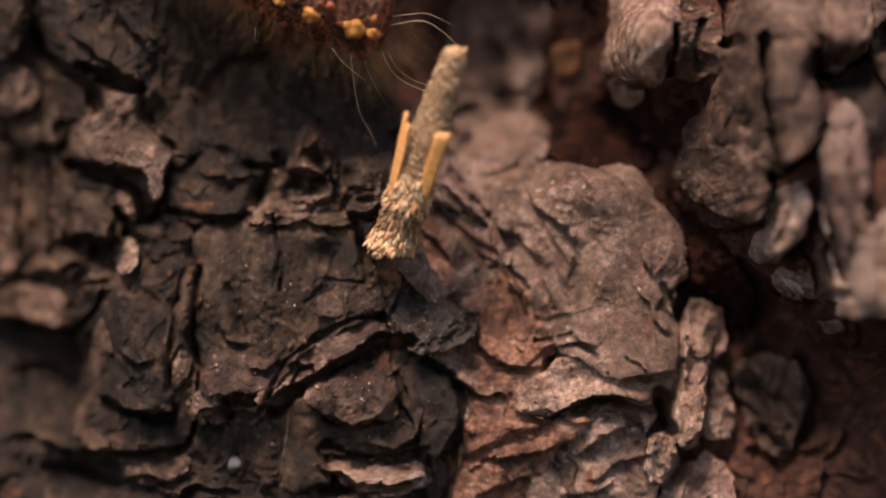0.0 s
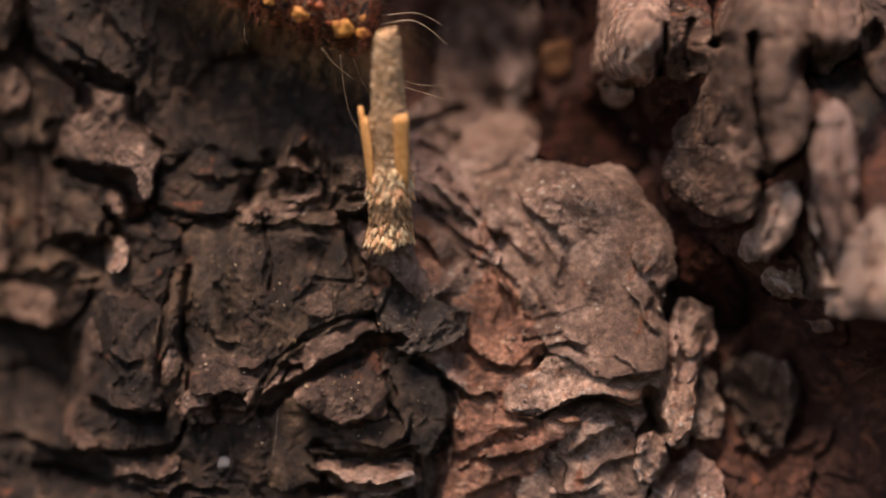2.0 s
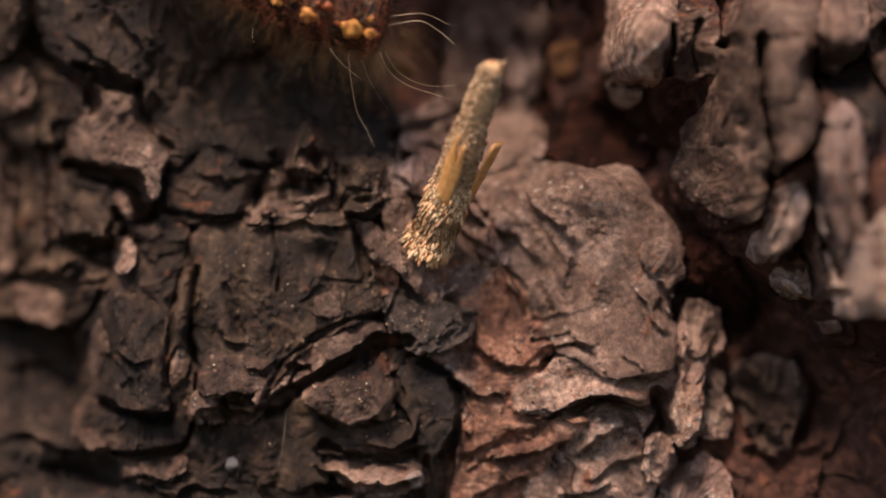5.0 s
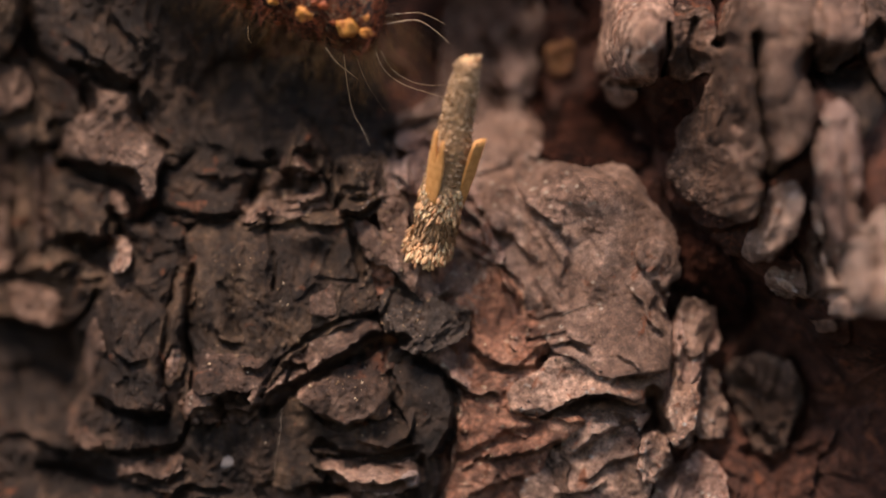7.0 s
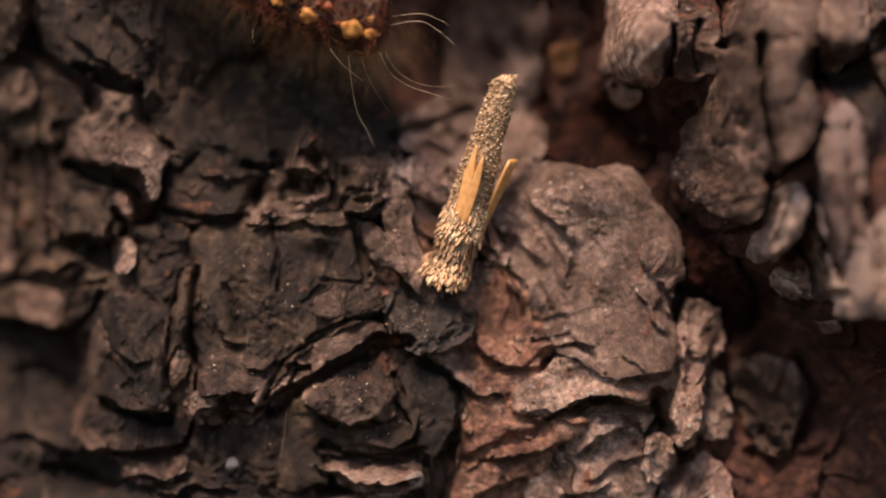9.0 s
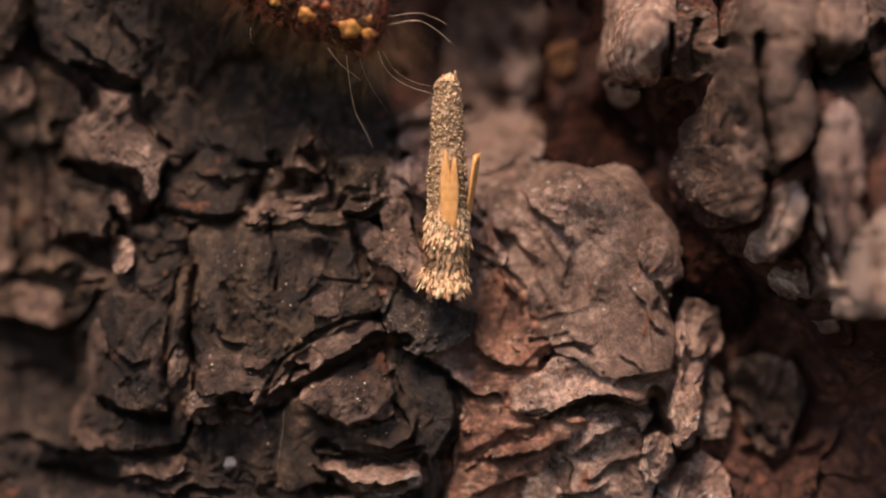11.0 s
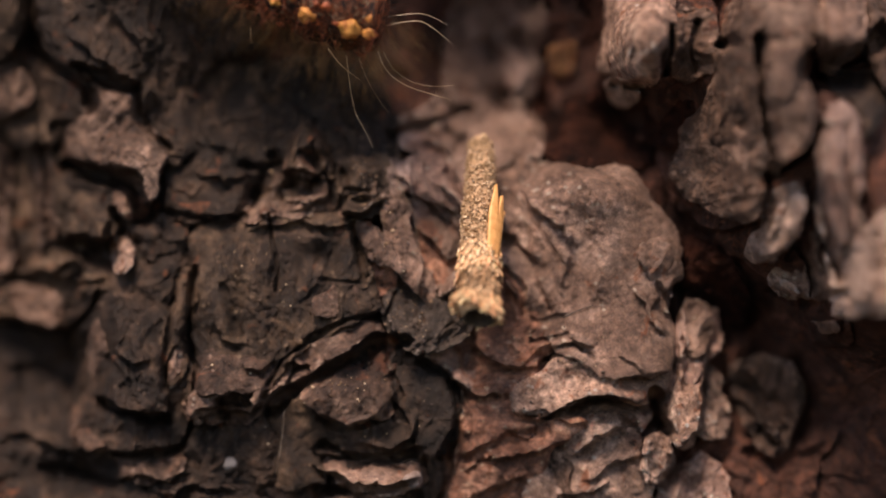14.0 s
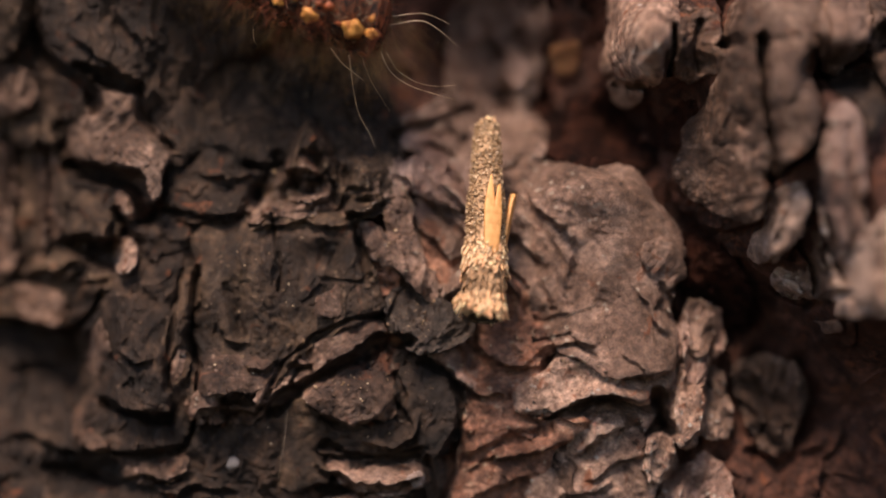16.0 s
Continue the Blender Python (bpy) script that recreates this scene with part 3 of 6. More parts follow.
def build_trunk():
    """The trunk: rough furrowed ground under the plates, and round it the whole column of the stem."""
    radius = 135.0
    near = np.arange(-27, 27.01, 0.13)
    turn = np.linspace(0, 1, 110)[1:] ** 1.35
    start = math.asin(27 / radius)
    right = start + turn * (math.pi - start)
    angle = np.concatenate([-right[::-1], np.arcsin(near / radius), right])
    rows = np.concatenate([-np.linspace(1, 0, 60)[:-1] ** 1.4 * 150 - 17, np.arange(-17, 17.01, 0.13), np.linspace(0, 1, 60)[1:] ** 1.4 * 150 + 17])
    a, z = np.meshgrid(angle, rows)
    x = np.sin(a) * radius
    span = a * radius
    away = np.clip(np.maximum(np.abs(span) - 25, np.abs(z) - 15) / 8, 0, 1)
    inner = relief(x, z) + pits(x, z) - 0.95 + 0.45 * fbm(x * 0.35, z * 0.22, 3) + 0.25 * fbm(x * 1.3, z * 0.8, 4) + 0.06 * fbm(x * 5, z * 4, 9)
    seam = np.clip((math.pi - np.abs(a)) * 6, 0, 1)
    scales = np.abs(fbm(span * 0.09, z * 0.045, 21, 3))
    outer = (4.0 * step(0.06, 0.3, scales) - 3.0 + 0.8 * fbm(span * 0.4, z * 0.3, 22)) * seam
    ox, oy = np.sin(a) * (radius + outer), radius - np.cos(a) * (radius + outer)
    x, y = x * (1 - away) + ox * away, -inner * (1 - away) + oy * away
    # sawn ends: one more ring drawn in to the middle
    x, y, z = (np.concatenate([np.full((1, len(angle)), m), v, np.full((1, len(angle)), m)]) for v, m in ((x, 0.0), (y, radius), (z, 0.0)))
    z[0], z[-1] = z[1], z[-2]
    ob = new("tree_trunk", sheet("tree_trunk", x, y, z, np.ones((x.shape[0] - 1, x.shape[1] - 1), bool), BARK["deep"]))
    return tagged(ob, "furrowed old pine trunk with dark reddish inner bark", "tree trunk", kind="structure")


LOOKS = {"red": "reddish freshly bared bark plate", "pink": "smooth pinkish inner bark", "orange": "orange bark fleck", "silver": "silvery bark flake, glazed, highlight in its colour", "sunlit": "pinkish bark scale lightened as if sunlit",
         "black": "blackened crusty bark plate", "pale": "pale weathered bark plate", "tan": "smooth tan weathered bark plate", "ash": "rough ash-brown bark plate"}
trunk = build_trunk()
PLATES = [0]


def soften(outline, times=2):
    pts = np.array(outline, float)
    for _ in range(times):
        nxt = np.roll(pts, -1, axis=0)
        pts = np.stack([pts * 0.75 + nxt * 0.25, pts * 0.25 + nxt * 0.75], 1).reshape(-1, 2)
    return pts


def outline_distance(x, z, pts):
    """Signed distance to a closed outline, negative inside."""
    best, inside = np.full(x.shape, 1e9), np.zeros(x.shape, bool)
    for (ax, az), (bx, bz) in zip(pts, np.roll(pts, -1, axis=0)):
        dx, dz = bx - ax, bz - az
        t = np.clip(((x - ax) * dx + (z - az) * dz) / (dx * dx + dz * dz + 1e-12), 0, 1)
        best = np.minimum(best, (x - ax - t * dx) ** 2 + (z - az - t * dz) ** 2)
        if dz:
            inside ^= ((az > z) != (bz > z)) & (x < dx * (z - az) / dz + ax)
    return np.where(inside, -1, 1) * np.sqrt(best)


def plate(kind, height, flare, layers, edge, outline, rough=1.0, grain=0.0, spread=0.26):
    """One scale of bark. height: of its face over the relief; flare: how far its lower lip stands out;
    layers: how strongly thin sheets have flaked off its face; edge: how wide it rounds over at the rim;
    rough: how deep its folds are, and grain: the way they run, in radians off the upright; spread: millimetres added all round."""
    PLATES[0] += 1
    seed = PLATES[0] * 31
    pts = soften(outline)
    lo, hi = pts.min(0) - 0.8, pts.max(0) + 0.8
    cell = 0.07
    x, z = np.meshgrid(np.arange(lo[0], hi[0], cell), np.arange(lo[1], hi[1], cell))
    wx = 0.22 * fbm(x * 0.9, z * 0.9, seed, 3) + 0.06 * fbm(x * 4, z * 4, seed + 1, 3)
    wz = 0.22 * fbm(x * 0.9, z * 0.9, seed + 2, 3) + 0.06 * fbm(x * 4, z * 4, seed + 3, 3)
    d = outline_distance(x + wx, z + wz, pts) - spread
    gx, gz = np.gradient(d, cell, axis=1), np.gradient(d, cell, axis=0)
    norm = np.sqrt(gx * gx + gz * gz) + 1e-6
    centre, size = (lo + hi) / 2, (hi - lo) / 2
    v = (z - centre[1]) / size[1]
    top = relief(x, z) + height
    top = top + flare * (np.clip(-v, -1, 1) * 0.6 + 0.5 * np.clip(-v, 0, 1) ** 2)
    inside = np.clip(-d, 0, None)
    top = top - 0.38 * edge * (1 - np.sqrt(np.clip(1 - (1 - np.clip(inside / edge, 0, 1)) ** 2, 0, 1)))
    # swells and flowing folds
    fx, fz = x + 1.2 * fbm(x * 0.25, z * 0.25, seed + 4, 3), z + 1.2 * fbm(x * 0.25 + 40, z * 0.25, seed + 4, 3)
    ca, sa = math.cos(grain), math.sin(grain)
    along, across = fx * sa + fz * ca, fx * ca - fz * sa
    top = top + 0.50 * fbm(x * 0.30, z * 0.24, seed + 5, 2)
    folds = 1 - np.abs(fbm(across * 0.42, along * 0.20, seed + 6, 3, 0.45))
    top = top + 0.42 * rough * (folds ** 3 - 0.45) + 0.06 * rough * fbm(across * 1.9, along * 1.0, seed + 7, 3) + 0.030 * rough * fbm(x * 4.5, z * 3.5, seed + 10, 3) + 0.016 * fbm(x * 9, z * 8, seed + 9, 3)
    # fine fibre ridges along the grain, and small chips with crisp edges
    warp = 0.5 * fbm(x * 0.9, z * 0.9, seed + 20, 3)
    fibre = 1 - np.abs(fbm((across + warp) * 2.6, (along + warp) * 0.75, seed + 21, 3, 0.6))
    top = top + 0.075 * (0.25 + rough) * (fibre ** 2 - 0.5)
    for scale, tall, shift in ((0.75, 0.085, 22), (1.9, 0.045, 23)):
        chips = 4.0 * fbm(across * scale, along * scale * 0.7, seed + shift, 4, 0.5)
        whole = np.floor(chips)
        top = top + tall * (0.12 + 0.98 * rough) * (whole + step(0.80, 1.0, chips - whole)) * 0.55
    # thin sheets that have flaked off, leaving stepped edges
    sheets = fbm(across * 0.38, along * 0.30, seed + 8, 4, 0.42)
    rim = np.clip(inside / 1.4, 0, 1)
    for level, drop in ((-0.28, 0.30), (0.08, 0.18), (0.42, 0.26)):
        top = top + layers * drop * (step(level - 0.02, level + 0.02, sheets + 0.25 * rim) - 0.5)
    for width, drop in ((0.20, 0.14), (0.52, 0.12)):
        ragged = inside + 0.42 * fbm(x * 0.8, z * 0.8, seed + 14, 4)
        top = top + drop * min(layers, 1.5) * (step(width - 0.03, width + 0.03, ragged) - 1)
    # a few cracks
    crack = np.abs(fbm(across * 0.33 + 9, along * 0.16, seed + 11, 4, 0.45))
    top = top - 0.35 * layers * (1 - step(0.0, 0.022, crack)) * step(0.15, 0.45, fbm(x * 0.3, z * 0.3, seed + 12, 2))
    # the broken side, slightly undercut
    u = np.clip(d / 0.21, 0, 1)
    thick = 1.1 + max(height, 0)
    x2, z2 = x - gx / norm * 0.35 * u, z - gz / norm * 0.35 * u
    y2 = -(top - thick * u)
    near = d < 0.21
    keep = near[:-1, :-1] & near[:-1, 1:] & near[1:, 1:] & near[1:, :-1]
    ob = new("bark_plate", sheet("bark_plate", x2, y2, z2, keep, BARK[kind]))
    ob.parent = trunk
    if kind in LOOKS:
        tagged(ob, LOOKS[kind])
    return ob


# ---- bark plates, in millimetres ----
plate("brown", 0.90, 0.75, 0.6, 0.50, [(-22.42, 12.78), (-19.59, 12.75), (-19.61, 10.95), (-20.19, 9.94), (-20.83, 8.91), (-22.69, 8.36)], rough=0.8)
plate("dark", 0.60, 0.75, 0.6, 0.80, [(-18.69, 13.00), (-12.64, 12.83), (-12.34, 10.74), (-13.06, 9.32), (-13.68, 8.62), (-14.41, 7.64), (-15.64, 8.00), (-17.06, 8.50), (-18.22, 9.29), (-18.90, 10.37), (-19.06, 11.21)], rough=0.8)
plate("dark", 0.20, 0.45, 0.6, 0.50, [(-12.68, 12.86), (-6.90, 12.83), (-7.97, 9.99), (-10.10, 9.02), (-12.20, 8.31), (-13.45, 8.75), (-12.69, 9.99)], rough=0.8)
plate("brown", 0.70, 1.05, 0.6, 0.90, [(-22.72, 8.32), (-20.04, 8.51), (-19.04, 7.81), (-18.49, 6.60), (-18.06, 5.44), (-18.46, 4.98), (-19.67, 4.86), (-20.82, 5.42), (-22.87, 5.66)], rough=0.8)
plate("dark", 0.10, 0.45, 0.6, 0.50, [(-18.46, 8.74), (-16.84, 8.00), (-16.23, 6.65), (-16.88, 6.34), (-17.97, 6.07), (-18.70, 7.03), (-18.95, 8.10)], rough=0.8)
plate("grey", 1.00, 1.10, 0.6, 0.70, [(-16.30, 7.67), (-14.24, 7.49), (-13.98, 6.05), (-12.97, 5.05), (-12.83, 3.68), (-13.48, 1.80), (-13.91, 3.11), (-15.20, 3.65), (-17.52, 4.35), (-17.65, 5.36), (-16.77, 6.16), (-16.24, 6.62)], rough=0.8)
plate("dark", 0.20, 0.45, 0.6, 0.50, [(-13.84, 7.26), (-11.43, 7.72), (-10.52, 5.03), (-11.80, 4.44), (-12.72, 4.02), (-13.57, 5.29), (-14.00, 6.34)], rough=0.8)
plate("dark", 0.30, 0.60, 0.6, 0.50, [(-12.71, 3.96), (-10.89, 4.71), (-9.05, 4.10), (-8.73, 2.92), (-9.54, 1.65), (-11.11, 1.52), (-12.70, 2.07), (-12.91, 2.91)], rough=0.8)
plate("grey", 0.60, 0.75, 0.6, 0.70, [(-22.90, 5.29), (-20.63, 5.16), (-20.46, 3.86), (-20.45, 1.67), (-20.23, -1.34), (-22.96, -1.52)], rough=0.8)
plate("brown", 0.40, 0.75, 0.6, 0.70, [(-20.43, 4.94), (-18.13, 4.73), (-17.92, 2.77), (-15.99, 2.54), (-15.32, 1.74), (-14.95, 1.03), (-15.93, 0.45), (-17.22, 0.29), (-16.89, -0.77), (-18.82, -0.98), (-20.10, -0.79), (-20.36, 1.67)], rough=0.8)
plate("red", 0.50, 0.60, 0.6, 0.30, [(-15.23, 2.24), (-14.01, 2.49), (-14.01, 1.60), (-14.55, 1.47), (-15.12, 1.76)], rough=0.8)
plate("pale", 0.70, 0.90, 0.6, 0.40, [(-15.20, 0.42), (-14.64, 0.60), (-14.17, -0.18), (-14.28, -1.07), (-14.75, -1.13), (-15.25, -0.55)], rough=0.8, spread=0.1)
plate("dark", 0.30, 0.60, 0.6, 0.50, [(-14.02, 1.13), (-11.94, 1.07), (-11.75, 0.29), (-12.67, 0.03), (-13.47, -0.24), (-13.69, 0.29)], rough=0.8)
plate("brown", 0.40, 0.60, 0.6, 0.50, [(-22.98, -1.74), (-20.08, -1.40), (-16.89, -1.09), (-15.40, -1.29), (-15.68, -1.95), (-17.50, -2.43), (-19.70, -3.02), (-22.92, -3.23)], rough=0.8)
plate("dark", 0.60, 0.75, 0.6, 0.30, [(-19.83, -2.96), (-16.85, -2.37), (-16.10, -2.09), (-17.81, -3.77), (-19.64, -3.61)], rough=0.8)
plate("deep", -0.60, 0.10, 0.6, 0.50, [(-23.04, -3.58), (-20.42, -3.46), (-19.31, -4.33), (-20.23, -6.77), (-22.87, -6.75)], rough=0.8)
plate("dark", -0.30, 0.10, 0.6, 0.50, [(-19.27, -4.27), (-17.23, -4.47), (-16.86, -6.38), (-17.51, -8.01), (-19.27, -8.12), (-20.12, -7.02)], rough=0.8)
plate("dark", 0.70, 0.75, 0.4, 0.90, [(-14.11, -0.81), (-11.84, 0.03), (-11.69, -0.55), (-12.15, -2.06), (-12.41, -3.63), (-12.68, -5.45), (-12.95, -6.24), (-12.69, -7.60), (-14.26, -7.45), (-15.37, -7.00), (-16.07, -6.57), (-16.50, -5.53), (-16.22, -3.41), (-15.76, -2.08)], rough=0.9)
plate("dark", 0.60, 1.35, 0.6, 0.60, [(-16.37, -6.64), (-15.38, -7.14), (-13.73, -7.70), (-12.60, -8.02), (-12.66, -9.13), (-14.57, -9.44), (-15.69, -9.27), (-16.83, -9.16), (-17.25, -8.61), (-16.96, -7.46)], rough=0.8)
plate("brown", 0.80, 0.45, 0.6, 0.25, [(-11.96, -1.07), (-11.43, -0.89), (-11.54, -2.32), (-11.96, -4.14), (-11.71, -4.72), (-12.08, -5.70), (-12.62, -6.41), (-12.70, -5.19), (-12.35, -3.10)], rough=0.8)
plate("brown", 0.90, 0.25, 0.3, 0.80, [(-11.32, 1.12), (-9.49, 1.33), (-7.66, 1.49), (-5.84, 1.75), (-4.01, 1.43), (-3.53, 0.55), (-3.48, -0.75), (-3.16, -2.05), (-3.01, -2.98), (-4.51, -3.34), (-6.06, -4.27), (-7.36, -5.41), (-8.13, -6.50), (-9.16, -6.70), (-10.47, -6.71), (-11.23, -7.46), (-11.49, -6.73), (-11.43, -5.18), (-11.71, -3.89), (-11.46, -2.06), (-11.36, -0.23)], rough=0.7, grain=0.15)
plate("ash", 0.70, 0.75, 0.3, 0.40, [(-8.53, -6.90), (-7.37, -5.47), (-5.81, -4.18), (-4.51, -3.50), (-3.22, -3.35), (-2.54, -3.92), (-3.74, -4.49), (-5.03, -5.42), (-6.33, -6.41), (-7.89, -7.01)], rough=0.5)
plate("grey", 0.40, 0.45, 0.6, 0.30, [(-11.51, -6.63), (-10.37, -6.79), (-10.10, -7.31), (-10.40, -7.74), (-11.47, -8.02), (-11.67, -7.29)], rough=0.8)
plate("grey", 0.40, 0.45, 0.6, 0.25, [(-10.04, -7.05), (-8.55, -7.05), (-8.04, -7.31), (-8.95, -7.73), (-9.87, -7.79)], rough=0.8)
plate("red", 0.50, 0.45, 0.6, 0.20, [(-3.28, -0.75), (-2.32, -0.96), (-2.13, -1.74), (-2.55, -2.11), (-3.09, -1.53)], rough=0.8)
plate("red", 0.40, 0.45, 0.6, 0.30, [(-2.58, -3.10), (-1.67, -4.14), (-2.19, -5.70), (-3.23, -5.44), (-3.02, -4.14)], rough=0.8)
plate("tan", 0.90, 0.30, 0.6, 0.30, [(-2.46, 4.34), (-1.83, 2.64), (-1.28, 0.29), (-1.02, -0.03), (-0.57, -1.53), (0.16, -2.44), (-1.09, -2.10), (-1.79, -0.75), (-2.44, 1.07), (-2.76, 2.89)], rough=0.8)
plate("black", 1.00, 1.05, 0.8, 0.30, [(-2.44, -2.05), (-1.14, -1.92), (-0.10, -2.57), (0.88, -3.14), (1.25, -3.04), (1.25, -3.74), (0.80, -4.31), (-0.36, -4.64), (-1.61, -4.30), (-2.18, -3.91), (-2.44, -3.08)], rough=0.6)
plate("tan", 0.80, 0.30, 0.6, 0.30, [(-3.75, 1.07), (-3.17, 1.20), (-2.18, 0.03), (-1.87, -1.01), (-2.31, -0.75), (-3.35, -0.23), (-3.62, 0.29)], rough=0.8)
plate("brown", 0.80, 0.45, 2.5, 0.30, [(-7.27, 5.88), (-6.02, 6.13), (-5.34, 4.79), (-5.02, 3.42), (-5.59, 2.38), (-7.17, 2.22), (-8.67, 1.80), (-9.01, 2.86), (-8.23, 3.70), (-7.44, 3.96)], rough=0.8)
plate("brown", 0.50, 0.30, 2.5, 0.30, [(-4.82, 3.64), (-3.19, 4.21), (-2.41, 4.03), (-2.45, 1.91), (-3.76, 1.59), (-4.81, 1.91)], rough=0.8)
plate("brown", -0.20, 0.30, 0.6, 0.80, [(-11.18, 8.67), (-3.80, 8.46), (-3.79, 4.55), (-4.84, 3.76), (-5.25, 4.83), (-5.93, 6.38), (-7.40, 6.18), (-7.68, 4.04), (-9.08, 4.04), (-10.54, 5.05)], rough=0.8)
plate("pink", 0.30, 0.30, 0.6, 0.30, [(-1.82, 5.29), (-0.64, 5.53), (0.21, 4.74), (-0.63, 4.62), (-1.68, 4.68)], rough=0.8)
plate("tan", 0.10, 0.30, 0.6, 0.50, [(0.29, 6.11), (2.04, 6.35), (3.22, 4.81), (2.66, 3.59), (0.69, 3.87), (-0.05, 5.01)], rough=0.8)
plate("pink", 0.50, 0.30, 0.6, 0.50, [(-2.15, 3.90), (-0.63, 4.51), (1.21, 3.72), (2.30, 1.47), (0.95, 2.08), (-0.63, 2.39), (-1.88, 2.85)], rough=0.8)
plate("tan", 0.10, 0.30, 0.6, 0.80, [(0.97, 11.32), (2.59, 11.10), (3.14, 8.97), (3.93, 7.02), (2.58, 6.49), (1.52, 7.88), (0.97, 9.49)], rough=0.8)
plate("pink", 0.20, 0.30, 0.6, 0.40, [(2.87, 9.78), (3.80, 9.45), (4.20, 8.37), (3.67, 7.99), (3.14, 8.56)], rough=0.8)
plate("orange", 0.30, 0.10, 0.0, 0.90, [(5.27, 9.60), (5.84, 9.80), (6.37, 9.52), (6.58, 8.93), (6.23, 8.43), (5.61, 8.35), (5.18, 8.83)], rough=0.1, spread=0.15)
plate("red", 0.10, 0.40, 0.1, 0.40, [(-1.10, 2.13), (1.21, 0.95), (3.03, -1.28), (3.80, -2.32), (5.22, -2.78), (4.71, -4.13), (3.03, -5.45), (2.04, -5.40), (1.41, -4.41), (1.25, -3.11), (0.03, -1.80), (-0.73, -1.02)], rough=0.4, grain=-0.8)
plate("pink", 0.50, 0.30, 0.6, 0.35, [(-1.28, 2.52), (0.42, 2.34), (1.73, 1.21), (3.15, -0.55), (2.24, -0.37), (0.42, 0.55), (-1.02, 1.47)], rough=0.8, grain=-0.8)
plate("tan", 0.85, 0.30, 0.2, 0.60, [(9.21, 0.03), (10.57, 0.16), (10.93, -0.75), (10.67, -1.53), (9.53, -0.93)], rough=0.3)
plate("tan", 0.60, 1.10, 0.1, 0.90, [(2.20, 3.23), (3.18, 4.02), (5.61, 3.92), (7.60, 3.62), (8.80, 3.80), (9.45, 2.55), (10.54, 1.15), (10.92, 0.03), (10.91, -1.07), (10.40, -1.85), (10.34, -2.70), (10.84, -3.75), (10.80, -5.53), (8.42, -5.74), (6.87, -5.27), (5.58, -4.50), (4.30, -3.08), (3.40, -1.66), (2.63, -0.23), (2.19, 1.46)], rough=0.10, grain=-0.75)
plate("red", 0.30, 0.20, 0.6, 0.30, [(3.80, -2.71), (5.60, -2.83), (6.36, -3.85), (5.21, -4.38), (4.06, -5.18), (3.54, -4.14)], rough=0.8)
plate("pale", 0.60, 0.30, 0.1, 0.60, [(3.13, -6.63), (4.55, -5.97), (5.57, -5.26), (6.85, -5.38), (7.88, -5.82), (10.69, -5.72), (10.51, -6.45), (9.73, -6.70), (9.47, -7.01), (7.64, -6.47), (6.10, -6.71), (4.68, -7.40), (3.65, -7.30)], rough=0.3, grain=-1.2)
plate("pink", 0.30, 0.40, 0.2, 0.40, [(-0.16, -4.59), (1.20, -4.67), (2.03, -5.63), (4.58, -5.70), (3.15, -6.49), (1.46, -6.55), (0.42, -5.76), (-0.42, -5.11)], rough=0.4, grain=-1)
plate("ash", 0.70, 0.50, 0.2, 0.40, [(-6.54, -6.72), (-4.77, -5.86), (-3.22, -5.37), (-2.05, -5.43), (-2.05, -6.52), (-2.91, -7.77), (-4.21, -7.95), (-5.09, -7.55)], rough=0.5)
plate("dark", 1.00, 0.30, 0.2, 0.30, [(-2.05, -5.42), (-0.88, -5.16), (0.42, -5.89), (0.75, -7.24), (0.57, -8.54), (-0.10, -9.37), (-0.93, -9.32), (-1.09, -7.76), (-1.97, -6.77)], rough=0.5)
plate("tan", 0.60, 0.90, 0.2, 0.25, [(-5.43, -9.49), (-3.75, -10.07), (-0.88, -10.18), (-0.70, -10.65), (-2.19, -11.17), (-3.75, -11.01), (-5.05, -10.43)], rough=0.5)
plate("brown", 0.50, 0.30, 0.2, 0.40, [(-7.69, -6.73), (-6.60, -6.89), (-4.78, -8.09), (-2.45, -8.35), (-1.09, -8.62), (-2.19, -9.35), (-4.79, -9.26), (-5.83, -8.87), (-6.35, -9.55), (-5.26, -10.70), (-6.88, -10.97), (-7.58, -10.44)], rough=0.5)
plate("tan", 0.50, 0.30, 0.6, 0.40, [(-8.18, -11.08), (-6.35, -10.96), (-5.84, -12.09), (-3.75, -11.43), (-1.67, -11.57), (-1.02, -13.52), (-8.19, -13.53)], rough=0.8)
plate("grey", 0.40, 0.20, 0.6, 0.30, [(-0.63, -9.49), (0.47, -9.36), (0.34, -10.92), (-0.37, -13.01), (-0.94, -13.01)], rough=0.8)
plate("red", 0.50, 0.30, 0.2, 0.50, [(0.94, -6.54), (2.63, -6.69), (3.67, -7.84), (5.62, -7.88), (6.78, -7.67), (4.71, -9.35), (3.94, -13.53), (0.42, -13.52), (0.73, -9.35), (0.81, -7.92)], rough=0.5, grain=-1)
plate("pale", 0.35, 0.30, 0.3, 0.90, [(5.23, -8.04), (6.91, -7.64), (9.52, -7.52), (9.67, -9.36), (9.42, -13.54), (3.80, -13.52), (4.32, -10.13)], rough=0.4, grain=-1)
plate("dark", 0.40, 0.30, 0.6, 0.50, [(-11.33, -8.02), (-8.96, -7.92), (-7.60, -8.31), (-7.72, -10.66), (-9.50, -10.99), (-10.55, -10.68), (-11.82, -9.39), (-11.55, -8.60)], rough=0.8)
plate("grey", 0.40, 0.30, 0.6, 0.30, [(-12.45, -8.03), (-11.60, -8.02), (-11.87, -9.13), (-12.68, -9.45)], rough=0.8)
